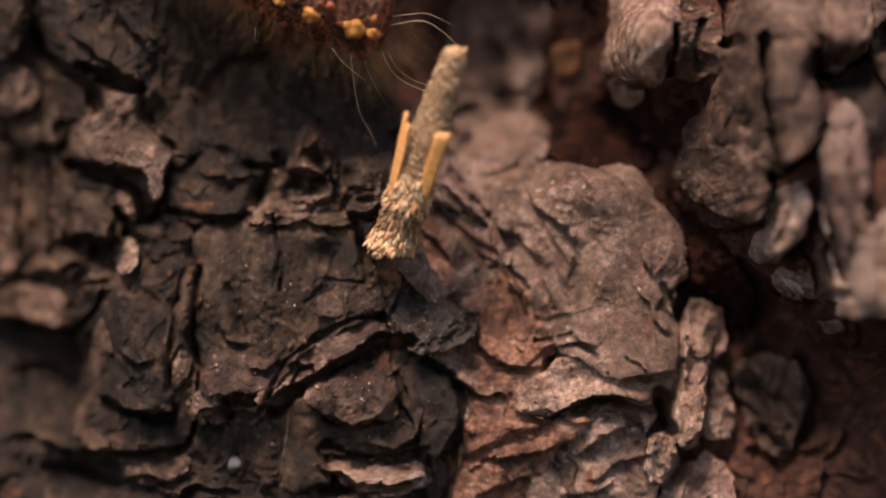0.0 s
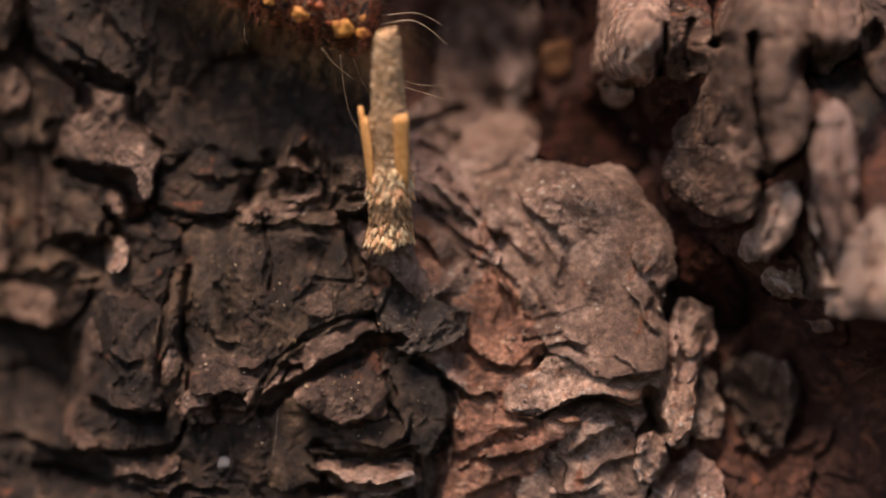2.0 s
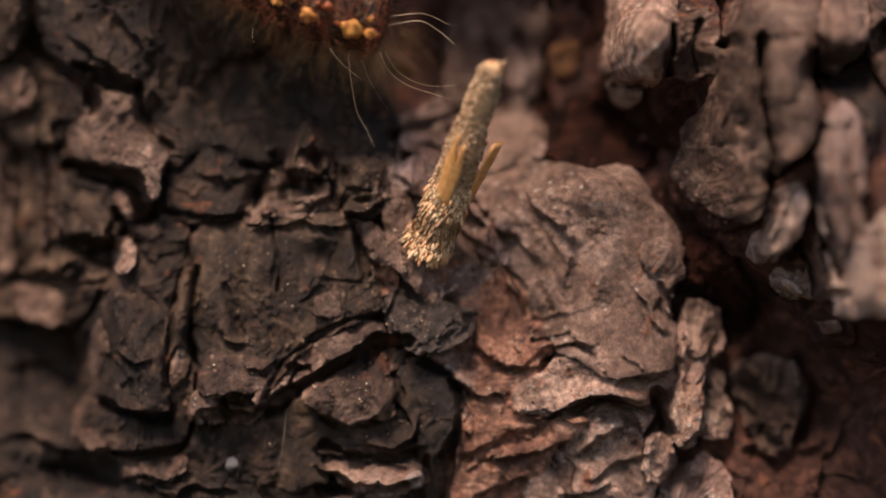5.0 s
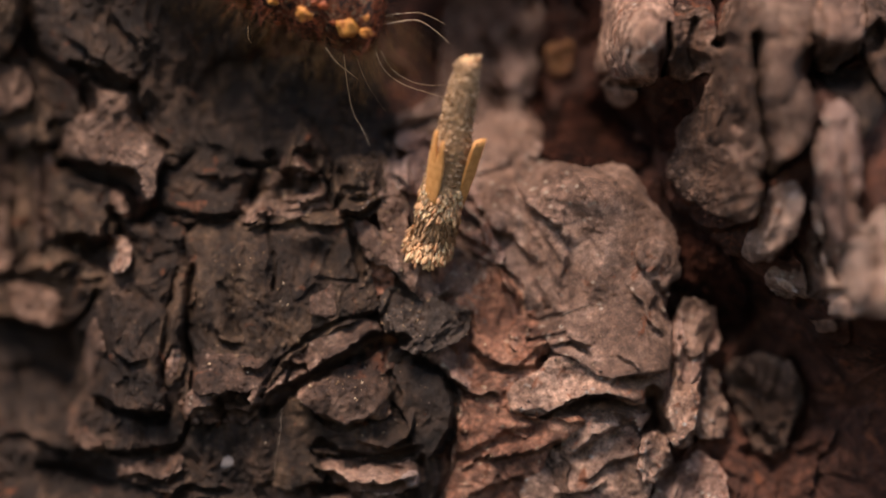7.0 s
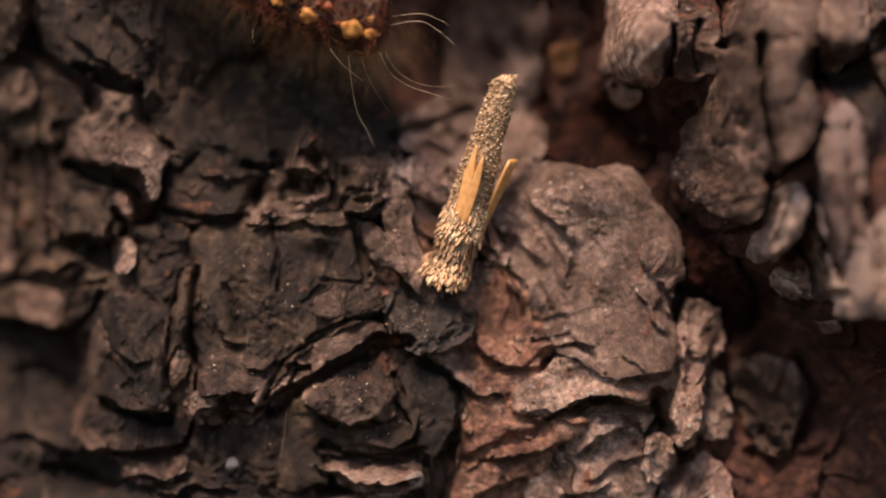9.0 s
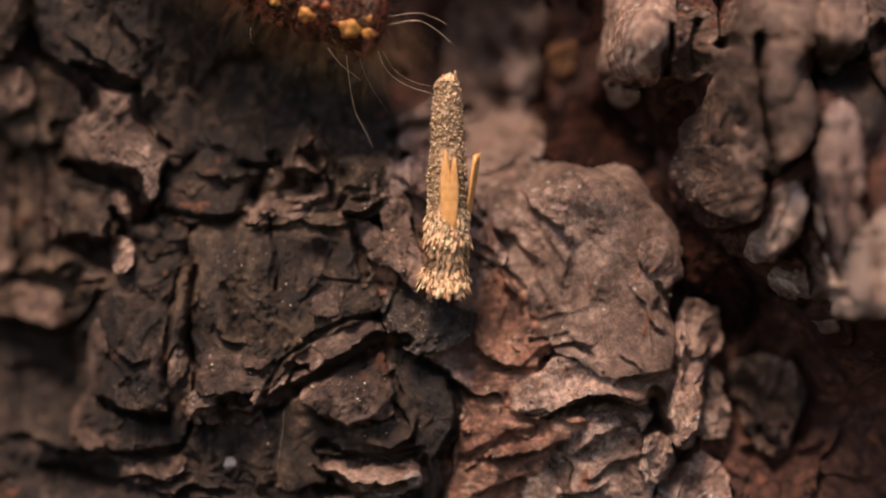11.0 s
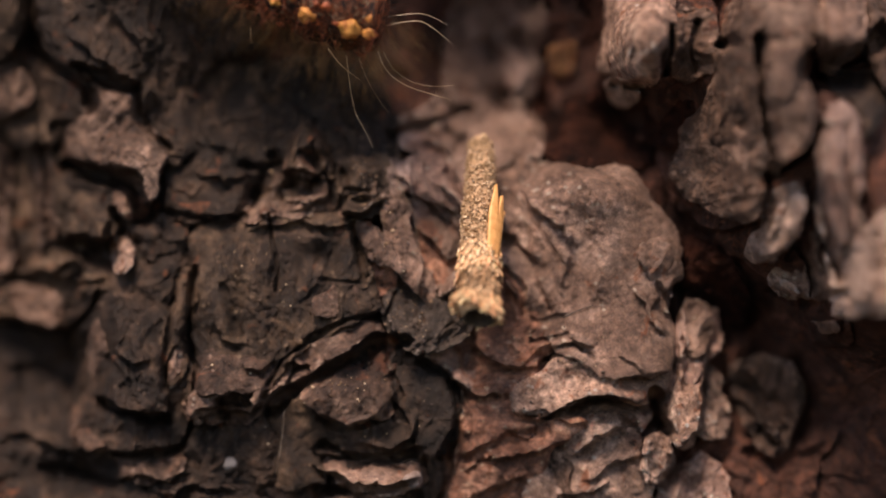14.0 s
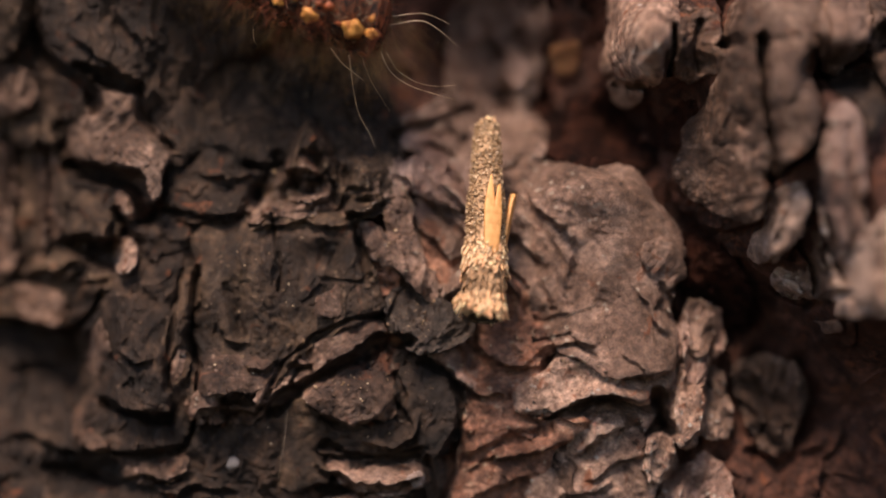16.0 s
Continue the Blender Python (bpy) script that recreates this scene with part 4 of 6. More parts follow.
plate("dark", 0.60, 0.40, 0.6, 0.30, [(-14.57, -9.52), (-12.66, -9.47), (-11.86, -10.16), (-10.75, -10.72), (-11.86, -11.46), (-14.33, -10.30)], rough=0.8)
plate("dark", 0.40, 0.40, 0.6, 0.60, [(-22.63, -8.61), (-19.46, -8.09), (-18.30, -8.53), (-17.38, -9.57), (-19.38, -10.47), (-22.51, -10.69)], rough=0.8)
plate("dark", 0.40, 0.40, 0.6, 0.60, [(-22.49, -11.03), (-19.39, -10.28), (-16.96, -10.46), (-14.92, -13.61), (-22.35, -13.74)], rough=0.8)
plate("dark", 0.40, 0.30, 0.6, 0.40, [(-14.75, -11.27), (-12.68, -10.51), (-10.55, -11.07), (-8.32, -11.14), (-8.32, -13.54), (-14.65, -13.60)], rough=0.8)
plate("pale", 1.10, 0.60, 0.6, 0.80, [(7.84, 12.59), (10.51, 12.49), (10.55, 10.67), (9.99, 9.61), (9.91, 7.86), (9.48, 7.39), (8.33, 7.79), (7.75, 8.21), (7.58, 8.80), (7.98, 10.03)], rough=1.3)
plate("grey", 1.00, 0.70, 0.6, 0.70, [(10.34, 10.42), (11.78, 10.95), (12.75, 10.07), (12.52, 8.32), (11.58, 7.85), (10.69, 7.97), (10.24, 8.86)], rough=1.3)
plate("pale", 0.80, 0.20, 0.0, 0.30, [(7.80, 7.99), (8.89, 7.67), (9.14, 6.92), (8.44, 6.72), (8.01, 7.11)], rough=0.0, spread=0.10)
plate("grey", 1.40, 1.60, 0.6, 1.20, [(12.80, 9.38), (13.83, 12.43), (14.01, 8.77), (13.85, 7.02), (14.38, 6.00), (14.38, 3.55), (14.13, 1.67), (13.60, 1.25), (12.51, 1.78), (11.19, 2.76), (10.91, 3.67), (11.37, 5.22), (11.94, 6.32), (12.33, 7.42), (12.57, 8.39)], rough=1.3)
plate("ash", 1.20, 1.10, 0.6, 1.00, [(14.22, 12.43), (16.91, 12.42), (16.60, 9.47), (15.99, 8.43), (16.48, 6.44), (16.27, 5.22), (15.33, 4.26), (14.84, 3.45), (14.44, 5.02), (14.17, 6.77), (14.08, 9.02)], rough=1.3)
plate("tan", 1.10, 0.70, 0.6, 0.80, [(17.18, 12.44), (19.32, 12.54), (19.21, 9.62), (17.80, 8.18), (17.27, 8.41), (16.98, 9.75)], rough=1.3)
plate("pink", 1.20, 1.20, 0.5, 0.60, [(16.71, 3.74), (16.76, 5.56), (17.32, 6.38), (18.16, 6.35), (18.50, 4.96), (18.66, 3.23), (18.25, 1.95), (18.40, 0.52), (18.01, -0.28), (17.42, 0.03), (16.75, 1.40)], rough=0.7, spread=0.05)
plate("sunlit", 1.40, 2.10, 0.6, 0.45, [(17.34, 0.03), (18.43, 0.02), (18.85, 1.01), (21.27, 2.26), (21.43, -2.61), (18.75, -2.89), (17.64, -2.64), (17.60, -1.22)], rough=1.3)
plate("pale", 1.20, 1.10, 0.6, 0.60, [(16.11, 2.97), (15.99, 1.02), (15.42, -0.03), (14.45, -0.56), (13.84, -0.03), (14.79, 1.03), (14.89, 2.29)], rough=1.3)
plate("tan", 0.80, 1.20, 0.6, 0.45, [(15.79, 0.28), (16.59, 1.02), (17.28, -0.73), (17.69, -1.48), (17.02, -2.32), (15.38, -1.73), (15.15, -1.25)], rough=1.3)
plate("grey", 1.10, 0.50, 0.6, 0.80, [(19.65, 12.56), (22.15, 12.71), (21.87, 7.43), (19.17, 7.01)], rough=1.3)
plate("pink", 0.70, 0.40, 0.6, 0.50, [(11.00, -2.90), (13.07, -2.79), (12.87, -4.21), (12.18, -5.46), (11.47, -6.27), (10.94, -5.17)], rough=1.4)
plate("pale", 1.00, 0.90, 0.6, 0.50, [(10.43, -5.72), (11.58, -5.17), (11.85, -7.25), (11.85, -8.86), (10.93, -8.98), (10.35, -7.75)], rough=1.4)
plate("pale", 1.00, 0.40, 0.6, 0.40, [(9.64, -8.54), (10.55, -8.29), (10.71, -9.85), (10.04, -10.69), (9.51, -10.42)], rough=1.4)
plate("pale", 0.60, 0.40, 0.6, 0.50, [(11.76, -5.76), (13.04, -5.50), (13.34, -8.38), (12.23, -8.65)], rough=1.4)
plate("grey", 0.60, 0.60, 0.9, 0.50, [(13.63, -5.26), (15.00, -5.01), (16.32, -5.27), (17.08, -6.88), (16.37, -8.72), (15.46, -9.53), (14.69, -8.43), (13.88, -6.83)], rough=1.8)
plate("pink", 0.90, 0.40, 0.6, 0.60, [(10.77, -10.17), (12.97, -9.39), (13.25, -13.53), (9.79, -13.51), (10.31, -10.96)], rough=1.4)
plate("deep", 0.20, 0.40, 0.6, 0.80, [(16.30, -9.50), (18.45, -7.93), (22.45, -6.79), (22.54, -13.67), (15.64, -13.62)], rough=0.8)
plate("deep", 0.20, 0.40, 0.6, 0.40, [(16.88, -3.16), (18.54, -3.32), (18.18, -4.28), (17.24, -4.18)], rough=0.8)
plate("deep", 0.10, 0.40, 0.6, 0.70, [(13.32, -9.24), (15.90, -9.65), (15.78, -13.63), (13.53, -13.61)], rough=0.8)
plate("deep", -0.90, 0.20, 0.6, 0.80, [(11.12, 1.08), (13.31, -0.76), (16.30, -3.15), (22.31, -4.14), (22.71, -13.77), (9.64, -13.67), (10.54, -6.81), (11.42, -2.62)], rough=1.2)
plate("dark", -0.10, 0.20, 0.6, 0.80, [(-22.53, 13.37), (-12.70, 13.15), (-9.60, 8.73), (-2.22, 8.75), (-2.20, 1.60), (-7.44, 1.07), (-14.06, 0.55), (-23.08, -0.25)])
plate("red", -0.10, 0.20, 0.6, 0.60, [(-2.71, -3.89), (1.99, -4.16), (5.88, -5.17), (4.61, -13.58), (-0.10, -13.58), (0.42, -6.77)], rough=1.1)
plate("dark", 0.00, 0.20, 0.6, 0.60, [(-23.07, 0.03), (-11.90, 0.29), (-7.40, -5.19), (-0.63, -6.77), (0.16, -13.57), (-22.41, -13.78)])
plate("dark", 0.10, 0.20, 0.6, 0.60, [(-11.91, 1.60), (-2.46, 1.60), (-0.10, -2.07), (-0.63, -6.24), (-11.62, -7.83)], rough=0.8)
plate("tan", -0.20, 0.20, 0.6, 0.80, [(-2.53, 5.70), (0.16, 6.72), (0.43, 10.27), (1.23, 13.35), (3.89, 13.33), (5.36, 10.69), (4.34, 8.65), (5.38, 6.72), (4.36, 3.70), (2.78, 0.55), (2.51, -3.11), (0.16, -2.59), (-1.02, 0.55), (-1.89, 2.92)], rough=1.3)
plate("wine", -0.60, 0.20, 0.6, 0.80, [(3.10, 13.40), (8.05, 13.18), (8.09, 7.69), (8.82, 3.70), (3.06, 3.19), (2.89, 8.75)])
plate("grey", -0.10, 0.20, 0.6, 0.60, [(2.01, 3.73), (8.78, 3.69), (10.64, 0.03), (10.60, -5.72), (10.08, -6.77), (9.59, -13.60), (3.82, -13.58), (4.59, -6.76), (5.61, -4.65), (3.81, -2.06)], rough=0.8)
plate("deep", -0.20, 0.20, 0.6, 0.80, [(7.91, 12.94), (22.15, 12.96), (21.63, -3.00), (17.72, -3.03), (13.97, -0.48), (10.27, 2.88), (10.22, 6.74), (7.95, 7.55)], rough=0.8)
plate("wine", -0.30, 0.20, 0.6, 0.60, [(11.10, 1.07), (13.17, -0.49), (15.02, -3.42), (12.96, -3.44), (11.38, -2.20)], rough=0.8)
plate("red", 0.30, 0.20, 0.6, 0.30, [(-1.28, -4.25), (-0.23, -4.59), (0.16, -5.19), (0.81, -5.97), (1.33, -7.67), (0.99, -8.45), (0.73, -7.15), (0.37, -6.23), (-0.50, -5.45), (-1.28, -4.92)], rough=0.8, grain=0.6)
plate("grey", 1.15, 0.30, 0.3, 0.40, [(-5.66, -2.30), (-4.76, -1.58), (-3.73, -1.48), (-3.34, -1.92), (-3.86, -2.51), (-5.02, -3.21), (-5.79, -3.08)], rough=0.5, spread=0.1)
plate("tan", 0.90, 0.90, 0.6, 0.45, [(-15.15, 2.65), (-14.66, 2.84), (-14.13, 2.41), (-14.17, 1.67), (-14.63, 1.44), (-15.20, 1.82)], rough=0.6, spread=0.05)
plate("grey", 0.90, 1.10, 0.6, 0.50, [(-17.12, -6.92), (-16.29, -6.59), (-15.54, -7.73), (-15.27, -8.91), (-16.09, -9.32), (-17.06, -8.91), (-17.20, -7.93)], rough=0.8, spread=0.10)
plate("tan", 0.80, 0.60, 0.6, 0.30, [(-11.63, -6.58), (-11.20, -6.39), (-10.12, -6.70), (-10.32, -7.36), (-11.07, -7.84), (-11.54, -7.74)], rough=0.6, spread=0.05)
plate("tan", 0.80, 0.50, 0.6, 0.30, [(-12.69, -5.47), (-12.32, -4.14), (-11.96, -4.30), (-11.75, -5.44), (-12.05, -6.43), (-12.64, -6.47)], rough=0.6, spread=0.05)
plate("grey", 0.90, 0.90, 0.6, 0.60, [(-21.35, 8.82), (-19.70, 8.75), (-19.00, 7.73), (-19.22, 6.42), (-21.48, 6.06)], rough=0.9, spread=0.10)
plate("grey", 0.80, 0.90, 0.6, 0.50, [(-20.48, -1.59), (-18.04, -1.89), (-17.58, -3.16), (-18.01, -3.84), (-19.49, -3.70), (-20.39, -2.79)], rough=0.9, spread=0.10)
plate("grey", 0.60, 0.60, 0.6, 0.40, [(-15.26, -9.51), (-13.65, -9.09), (-11.78, -9.27), (-11.61, -10.15), (-13.41, -10.78), (-15.03, -10.48)], rough=1.0, spread=0.10)
plate("tan", 0.50, 0.50, 0.6, 0.40, [(-14.53, -10.94), (-11.78, -10.58), (-10.69, -11.26), (-11.78, -11.99), (-14.45, -12.04)], rough=1.0, spread=0.10)
plate("silver", 0.90, 0.50, 0.3, 0.25, [(-1.69, -10.25), (-1.12, -10.05), (-0.81, -10.35), (-1.01, -10.64), (-1.59, -10.71)], rough=0.2, spread=0.03)
plate("sunlit", 1.30, 0.60, 0.5, 0.30, [(14.90, 1.03), (15.21, 2.23), (15.86, 2.86), (16.13, 2.27), (15.80, 0.78), (15.19, -0.28), (14.31, -0.54), (14.00, -0.13)], rough=0.8, spread=0.05)
plate("tan", 0.90, 0.70, 0.6, 0.50, [(11.16, -2.59), (12.08, -2.34), (12.93, -3.16), (12.35, -4.71), (11.46, -5.22), (11.10, -4.15)], rough=0.9, spread=0.05)
plate("tan", 0.50, 0.40, 0.5, 0.40, [(-1.54, 0.03), (-1.12, 0.24), (-0.76, -1.02), (-0.34, -1.80), (-0.76, -1.95), (-1.28, -1.02)], rough=0.5, spread=0.03)
plate("grey", 0.70, 0.70, 0.6, 0.60, [(-20.86, 5.42), (-20.03, 5.60), (-19.93, 3.79), (-19.89, 1.10), (-20.25, -0.78), (-20.95, -0.51)], rough=0.9, spread=0.05)
plate("grey", 0.70, 0.70, 0.6, 0.60, [(-19.56, 5.11), (-18.62, 6.10), (-18.16, 4.83), (-18.20, 2.69), (-18.03, 0.29), (-19.04, 0.03), (-19.46, 2.71)], rough=0.9, spread=0.05)
plate("tan", 1.20, 1.00, 0.6, 0.70, [(17.64, 0.27), (18.60, 0.53), (19.15, -0.72), (19.28, -2.87), (18.37, -3.17), (17.78, -2.02)], rough=1.0, spread=0.05)
plate("ash", 0.70, 0.50, 0.9, 0.35, [(-7.48, 3.59), (-7.38, 5.01), (-6.88, 5.98), (-6.22, 6.27), (-5.49, 5.81), (-5.17, 4.75), (-4.96, 3.64), (-5.82, 3.34), (-6.59, 3.49)], rough=1.7, spread=0.05)
plate("ash", 0.70, 0.50, 0.9, 0.35, [(-9.21, 1.12), (-8.94, 2.91), (-8.18, 3.76), (-7.37, 3.64), (-5.82, 3.29), (-4.96, 3.54), (-4.68, 2.59), (-5.03, 1.80), (-6.29, 1.49), (-7.34, 1.59), (-8.11, 1.28)], rough=1.7, spread=0.05)
plate("ash", 0.70, 0.50, 0.9, 0.35, [(-4.71, 1.38), (-4.62, 2.64), (-3.68, 3.74), (-3.06, 4.42), (-2.38, 4.00), (-2.19, 2.64), (-2.53, 1.64), (-3.68, 1.38)], rough=1.7, spread=0.05)
# silvery patch where a highlight falls, painted as paler colour
plate("silver", 0.70, 0.20, 0.1, 0.45, [(3.02, -6.96), (3.87, -6.47), (5.29, -6.31), (5.78, -6.71), (5.30, -7.26), (4.38, -7.67), (3.47, -7.41)], rough=0.1, spread=0.03)
# lighter sheets on a lower rim and a left face, painted as if lit
plate("grey", 0.95, 0.50, 0.6, 0.30, [(-11.40, -5.22), (-10.62, -4.44), (-9.67, -4.85), (-8.04, -5.15), (-7.50, -5.69), (-8.04, -6.44), (-8.81, -6.75), (-10.11, -6.59), (-11.31, -6.58)], rough=0.9, spread=0.05)
plate("ash", 0.85, 0.40, 0.6, 0.30, [(-16.39, -3.80), (-15.73, -3.12), (-15.54, -4.71), (-15.38, -6.28), (-16.08, -6.94), (-16.64, -6.63), (-16.83, -5.32)], rough=0.9, spread=0.05)
plate("sunlit", 1.20, 0.60, 0.5, 0.30, [(18.65, 1.13), (19.06, 1.84), (19.59, 1.99), (19.66, 0.02), (19.12, -0.71), (18.72, -0.22)], rough=0.8, spread=0.05)
# two more near-black sheets that carry the hollow's shade in their colour
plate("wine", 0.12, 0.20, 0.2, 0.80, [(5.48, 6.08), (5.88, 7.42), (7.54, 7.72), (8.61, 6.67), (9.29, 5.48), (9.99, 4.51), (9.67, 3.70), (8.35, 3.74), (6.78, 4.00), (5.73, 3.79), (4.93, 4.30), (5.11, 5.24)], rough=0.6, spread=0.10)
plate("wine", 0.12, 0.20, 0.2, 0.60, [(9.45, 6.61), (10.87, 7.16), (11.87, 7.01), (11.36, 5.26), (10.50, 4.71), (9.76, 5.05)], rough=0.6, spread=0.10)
# paler sheet on the chunk's lit half, the light put into its colour
plate("pale", 2.00, 0.40, 0.3, 0.70, [(12.32, 4.89), (13.09, 5.70), (13.91, 5.14), (14.29, 3.53), (14.20, 2.29), (13.65, 1.34), (12.77, 1.77), (12.09, 2.47), (12.19, 3.63)], rough=0.6, spread=0.05)
# dark plate in the gap, its colour standing in for the gap's shade
plate("dark", 0.15, 0.20, 0.2, 0.60, [(17.56, 8.04), (19.83, 8.17), (20.14, 6.33), (19.00, 4.50), (18.64, 5.50), (18.45, 6.73), (17.57, 6.82)], rough=0.6, spread=0.10)
plate("sunlit", 1.50, 0.50, 0.3, 0.30, [(16.71, 1.72), (16.90, 2.38), (17.73, 2.24), (18.22, 1.94), (18.37, 0.52), (18.09, -0.35), (17.86, -0.98), (17.16, -0.35)], rough=0.6, spread=0.05)
plate("sunlit", 2.60, 0.50, 0.3, 0.25, [(17.83, 0.22), (18.53, 0.63), (19.22, 0.27), (19.07, -1.32), (18.55, -2.42), (17.87, -2.35), (17.93, -1.01)], rough=0.8, spread=0.03)
plate("sunlit", 1.90, 0.40, 0.3, 0.20, [(17.44, -2.20), (17.91, -1.53), (18.00, -1.96), (18.13, -2.67), (17.62, -2.89)], rough=0.6, spread=0.03)
# thin light sliver painted in as a lit rim
plate("sunlit", 1.60, 0.40, 0.2, 0.15, [(15.10, -1.20), (15.36, -1.10), (16.24, -1.86), (16.20, -2.19), (15.53, -1.77)], rough=0.3, spread=0.02)
plate("tan", 0.80, 0.40, 0.3, 0.30, [(16.93, -3.11), (17.50, -2.92), (17.95, -3.48), (17.58, -3.82), (17.10, -3.58)], rough=0.5, spread=0.03)


# ---- small helpers for things ----
def part(name, bm, mat, parent, label="", smooth=True):
    mesh = bpy.data.meshes.new(name)
    bm.to_mesh(mesh)
    bm.free()
    for poly in mesh.polygons:
        poly.use_smooth = smooth
    mesh.materials.append(mat)
    ob = new(name, mesh)
    ob.parent = parent
    if label:
        tagged(ob, label)
    return ob


def tube(bm, points, radii, sides=6):
    """A tapering tube along points, in millimetres."""
    rings = []
    for i, p in enumerate(points):
        a, b = points[max(i - 1, 0)], points[min(i + 1, len(points) - 1)]
        along = (Vector(b) - Vector(a)).normalized()
        side = along.orthogonal().normalized()
        up = along.cross(side)
        rings.append([bm.verts.new((Vector(p) + (side * math.cos(k * 2 * math.pi / sides) + up * math.sin(k * 2 * math.pi / sides)) * radii[i]) * MM) for k in range(sides)])
    for r, s in zip(rings, rings[1:]):
        for k in range(sides):
            bm.faces.new((r[k], r[(k + 1) % sides], s[(k + 1) % sides], s[k]))
    if sides > 2:
        bm.faces.new(rings[0][::-1])
        bm.faces.new(rings[-1])
    return bm


def bezier(a, b, c, n):
    return [tuple((1 - t) ** 2 * a[k] + 2 * t * (1 - t) * b[k] + t * t * c[k] for k in range(3)) for t in (i / (n - 1) for i in range(n))]


# ---- the bagworm's case ----
def case_radius(s):
    """Radius in millimetres at s millimetres from the open end."""
    at = [0.0, 0.35, 0.9, 1.6, 2.4, 3.4, 4.5, 6.5, 8.5, 9.2, 9.7, 10.0]
    r = [0.94, 0.98, 0.92, 0.88, 0.98, 0.95, 0.88, 0.78, 0.62, 0.57, 0.54, 0.44]
    return float(np.interp(s, at, r)) + (0.035 * math.sin(s * 2.3 + 1) if 4 < s < 9.4 else 0)


def flake_mesh(name, length, width, thick, mat, bend):
    """A small husk flake: pointed at its free end, domed, lying along -z from its root."""
    bm = bmesh.new()
    rows = []
    for i in range(5):
        t = i / 4
        w = width * math.sqrt(max(0.10, math.sin(math.pi * (0.14 + 0.82 * t)))) / 2
        out = bend * t * t + thick * 0.5
        rows.append([bm.verts.new(Vector((sx * w, -(out + (thick * 0.7 if sx == 0 else 0)), -length * t)) * MM) for sx in (-1, 0, 1)] + [bm.verts.new(Vector((0, -(out - thick * 0.6), -length * t)) * MM)])
    for a, b in zip(rows, rows[1:]):
        for i, j in ((0, 1), (1, 2), (2, 3), (3, 0)):
            bm.faces.new((a[i], a[j], b[j], b[i]))
    bm.faces.new(rows[0][::-1])
    bm.faces.new(rows[-1])
    bmesh.ops.recalc_face_normals(bm, faces=bm.faces)
    mesh = bpy.data.meshes.new(name)
    bm.to_mesh(mesh)
    bm.free()
    for poly in mesh.polygons:
        poly.use_smooth = True
    mesh.materials.append(mat)
    return mesh


def build_case():
    rng = random.Random(5)
    silk = simple("silk and fine soil", (0.36, 0.22, 0.115), (0.54, 0.345, 0.19), 5200, 0.8, 0.00006)
    grit, nodes, links, bsdf = material("mixed grit")
    shade = ramp(nodes, links, nodes.new("ShaderNodeNewGeometry").outputs["Random Per Island"], [(0.0, (0.16, 0.092, 0.044)), (0.30, (0.29, 0.178, 0.088)), (0.60, (0.39, 0.250, 0.130)), (0.85, (0.53, 0.355, 0.20)), (1.0, (0.74, 0.54, 0.36))])
    cloud = add_noise(nodes, links, nodes.new("ShaderNodeTexCoord").outputs["Object"], 7000, 4)
    links.new(mix(nodes, links, 0.5, shade, ramp(nodes, links, cloud, [(0.3, (0.3, 0.3, 0.28)), (0.7, (0.7, 0.7, 0.7))]), "OVERLAY"), bsdf.inputs["Base Color"])
    bsdf.inputs["Roughness"].default_value = 0.5
    husk = simple("pale husk", (0.74, 0.45, 0.215), (0.96, 0.69, 0.43), 6500, 0.5, 0.00002, 0.2, 0.2)
    brown = simple("brown husk", (0.27, 0.15, 0.072), (0.50, 0.31, 0.165), 6500, 0.55, 0.00002, 0.25, 0.2)
    straw = simple("yellow straw", (0.60, 0.27, 0.075), (0.84, 0.44, 0.16), 3000, 0.45, 0.00001)
    case = tagged(new("bagworm_case"), "tapering bagworm case of grit, pale husks and straw on bark", "insect case")

    # silk tube, open at the wide end
    bm = bmesh.new()
    around, rows = 36, []
    stations = list(np.linspace(0.2, 10.0, 60))
    for s in stations:
        ring = []
        for k in range(around):
            a = k * 2 * math.pi / around
            r = case_radius(s) * (1.0 if s < 3.9 else 0.93) + 0.06 * noise.noise(Vector((math.cos(a) * 2, math.sin(a) * 2, s * 1.6)))
            low = s - 0.3 * max(0.0, 1 - s) * math.cos(a) + 0.1 * max(0.0, 1 - s)
            ring.append(bm.verts.new(Vector((math.sin(a) * r, -math.cos(a) * r, low)) * MM))
        rows.append(ring)
    inner = []
    for s, shrink in ((0.16, 0.74),):
        inner.append([bm.verts.new(Vector((math.sin(k * 2 * math.pi / around) * case_radius(s) * shrink, -math.cos(k * 2 * math.pi / around) * case_radius(s) * shrink, s)) * MM) for k in range(around)])
    for a, b in list(zip(rows, rows[1:])) + [(inner[0], rows[0])]:
        for k in range(around):
            bm.faces.new((a[k], a[(k + 1) % around], b[(k + 1) % around], b[k]))
    bm.faces.new(rows[-1])
    part("tube", bm, silk, case)
    # inside of the opening, coloured near black to hold its shade
    bm = bmesh.new()
    inner = [[bm.verts.new(Vector((math.sin(k * 2 * math.pi / around) * r, -math.cos(k * 2 * math.pi / around) * r, s)) * MM) for k in range(around)] for s, r in ((0.10, 0.78), (0.22, 0.70), (1.2, 0.50), (1.6, 0.25))]
    for a, b in zip(inner[1:], inner):
        for k in range(around):
            bm.faces.new((a[k], a[(k + 1) % around], b[(k + 1) % around], b[k]))
    bm.faces.new(inner[-1][::-1])
    part("lining", bm, simple("silk lining darkened for shade", (0.02, 0.013, 0.008), (0.07, 0.045, 0.027), 4000, 0.8), case, "hollow silk lining, shade in its dark colour")

    # grit stuck over the upper tube
    bm = bmesh.new()
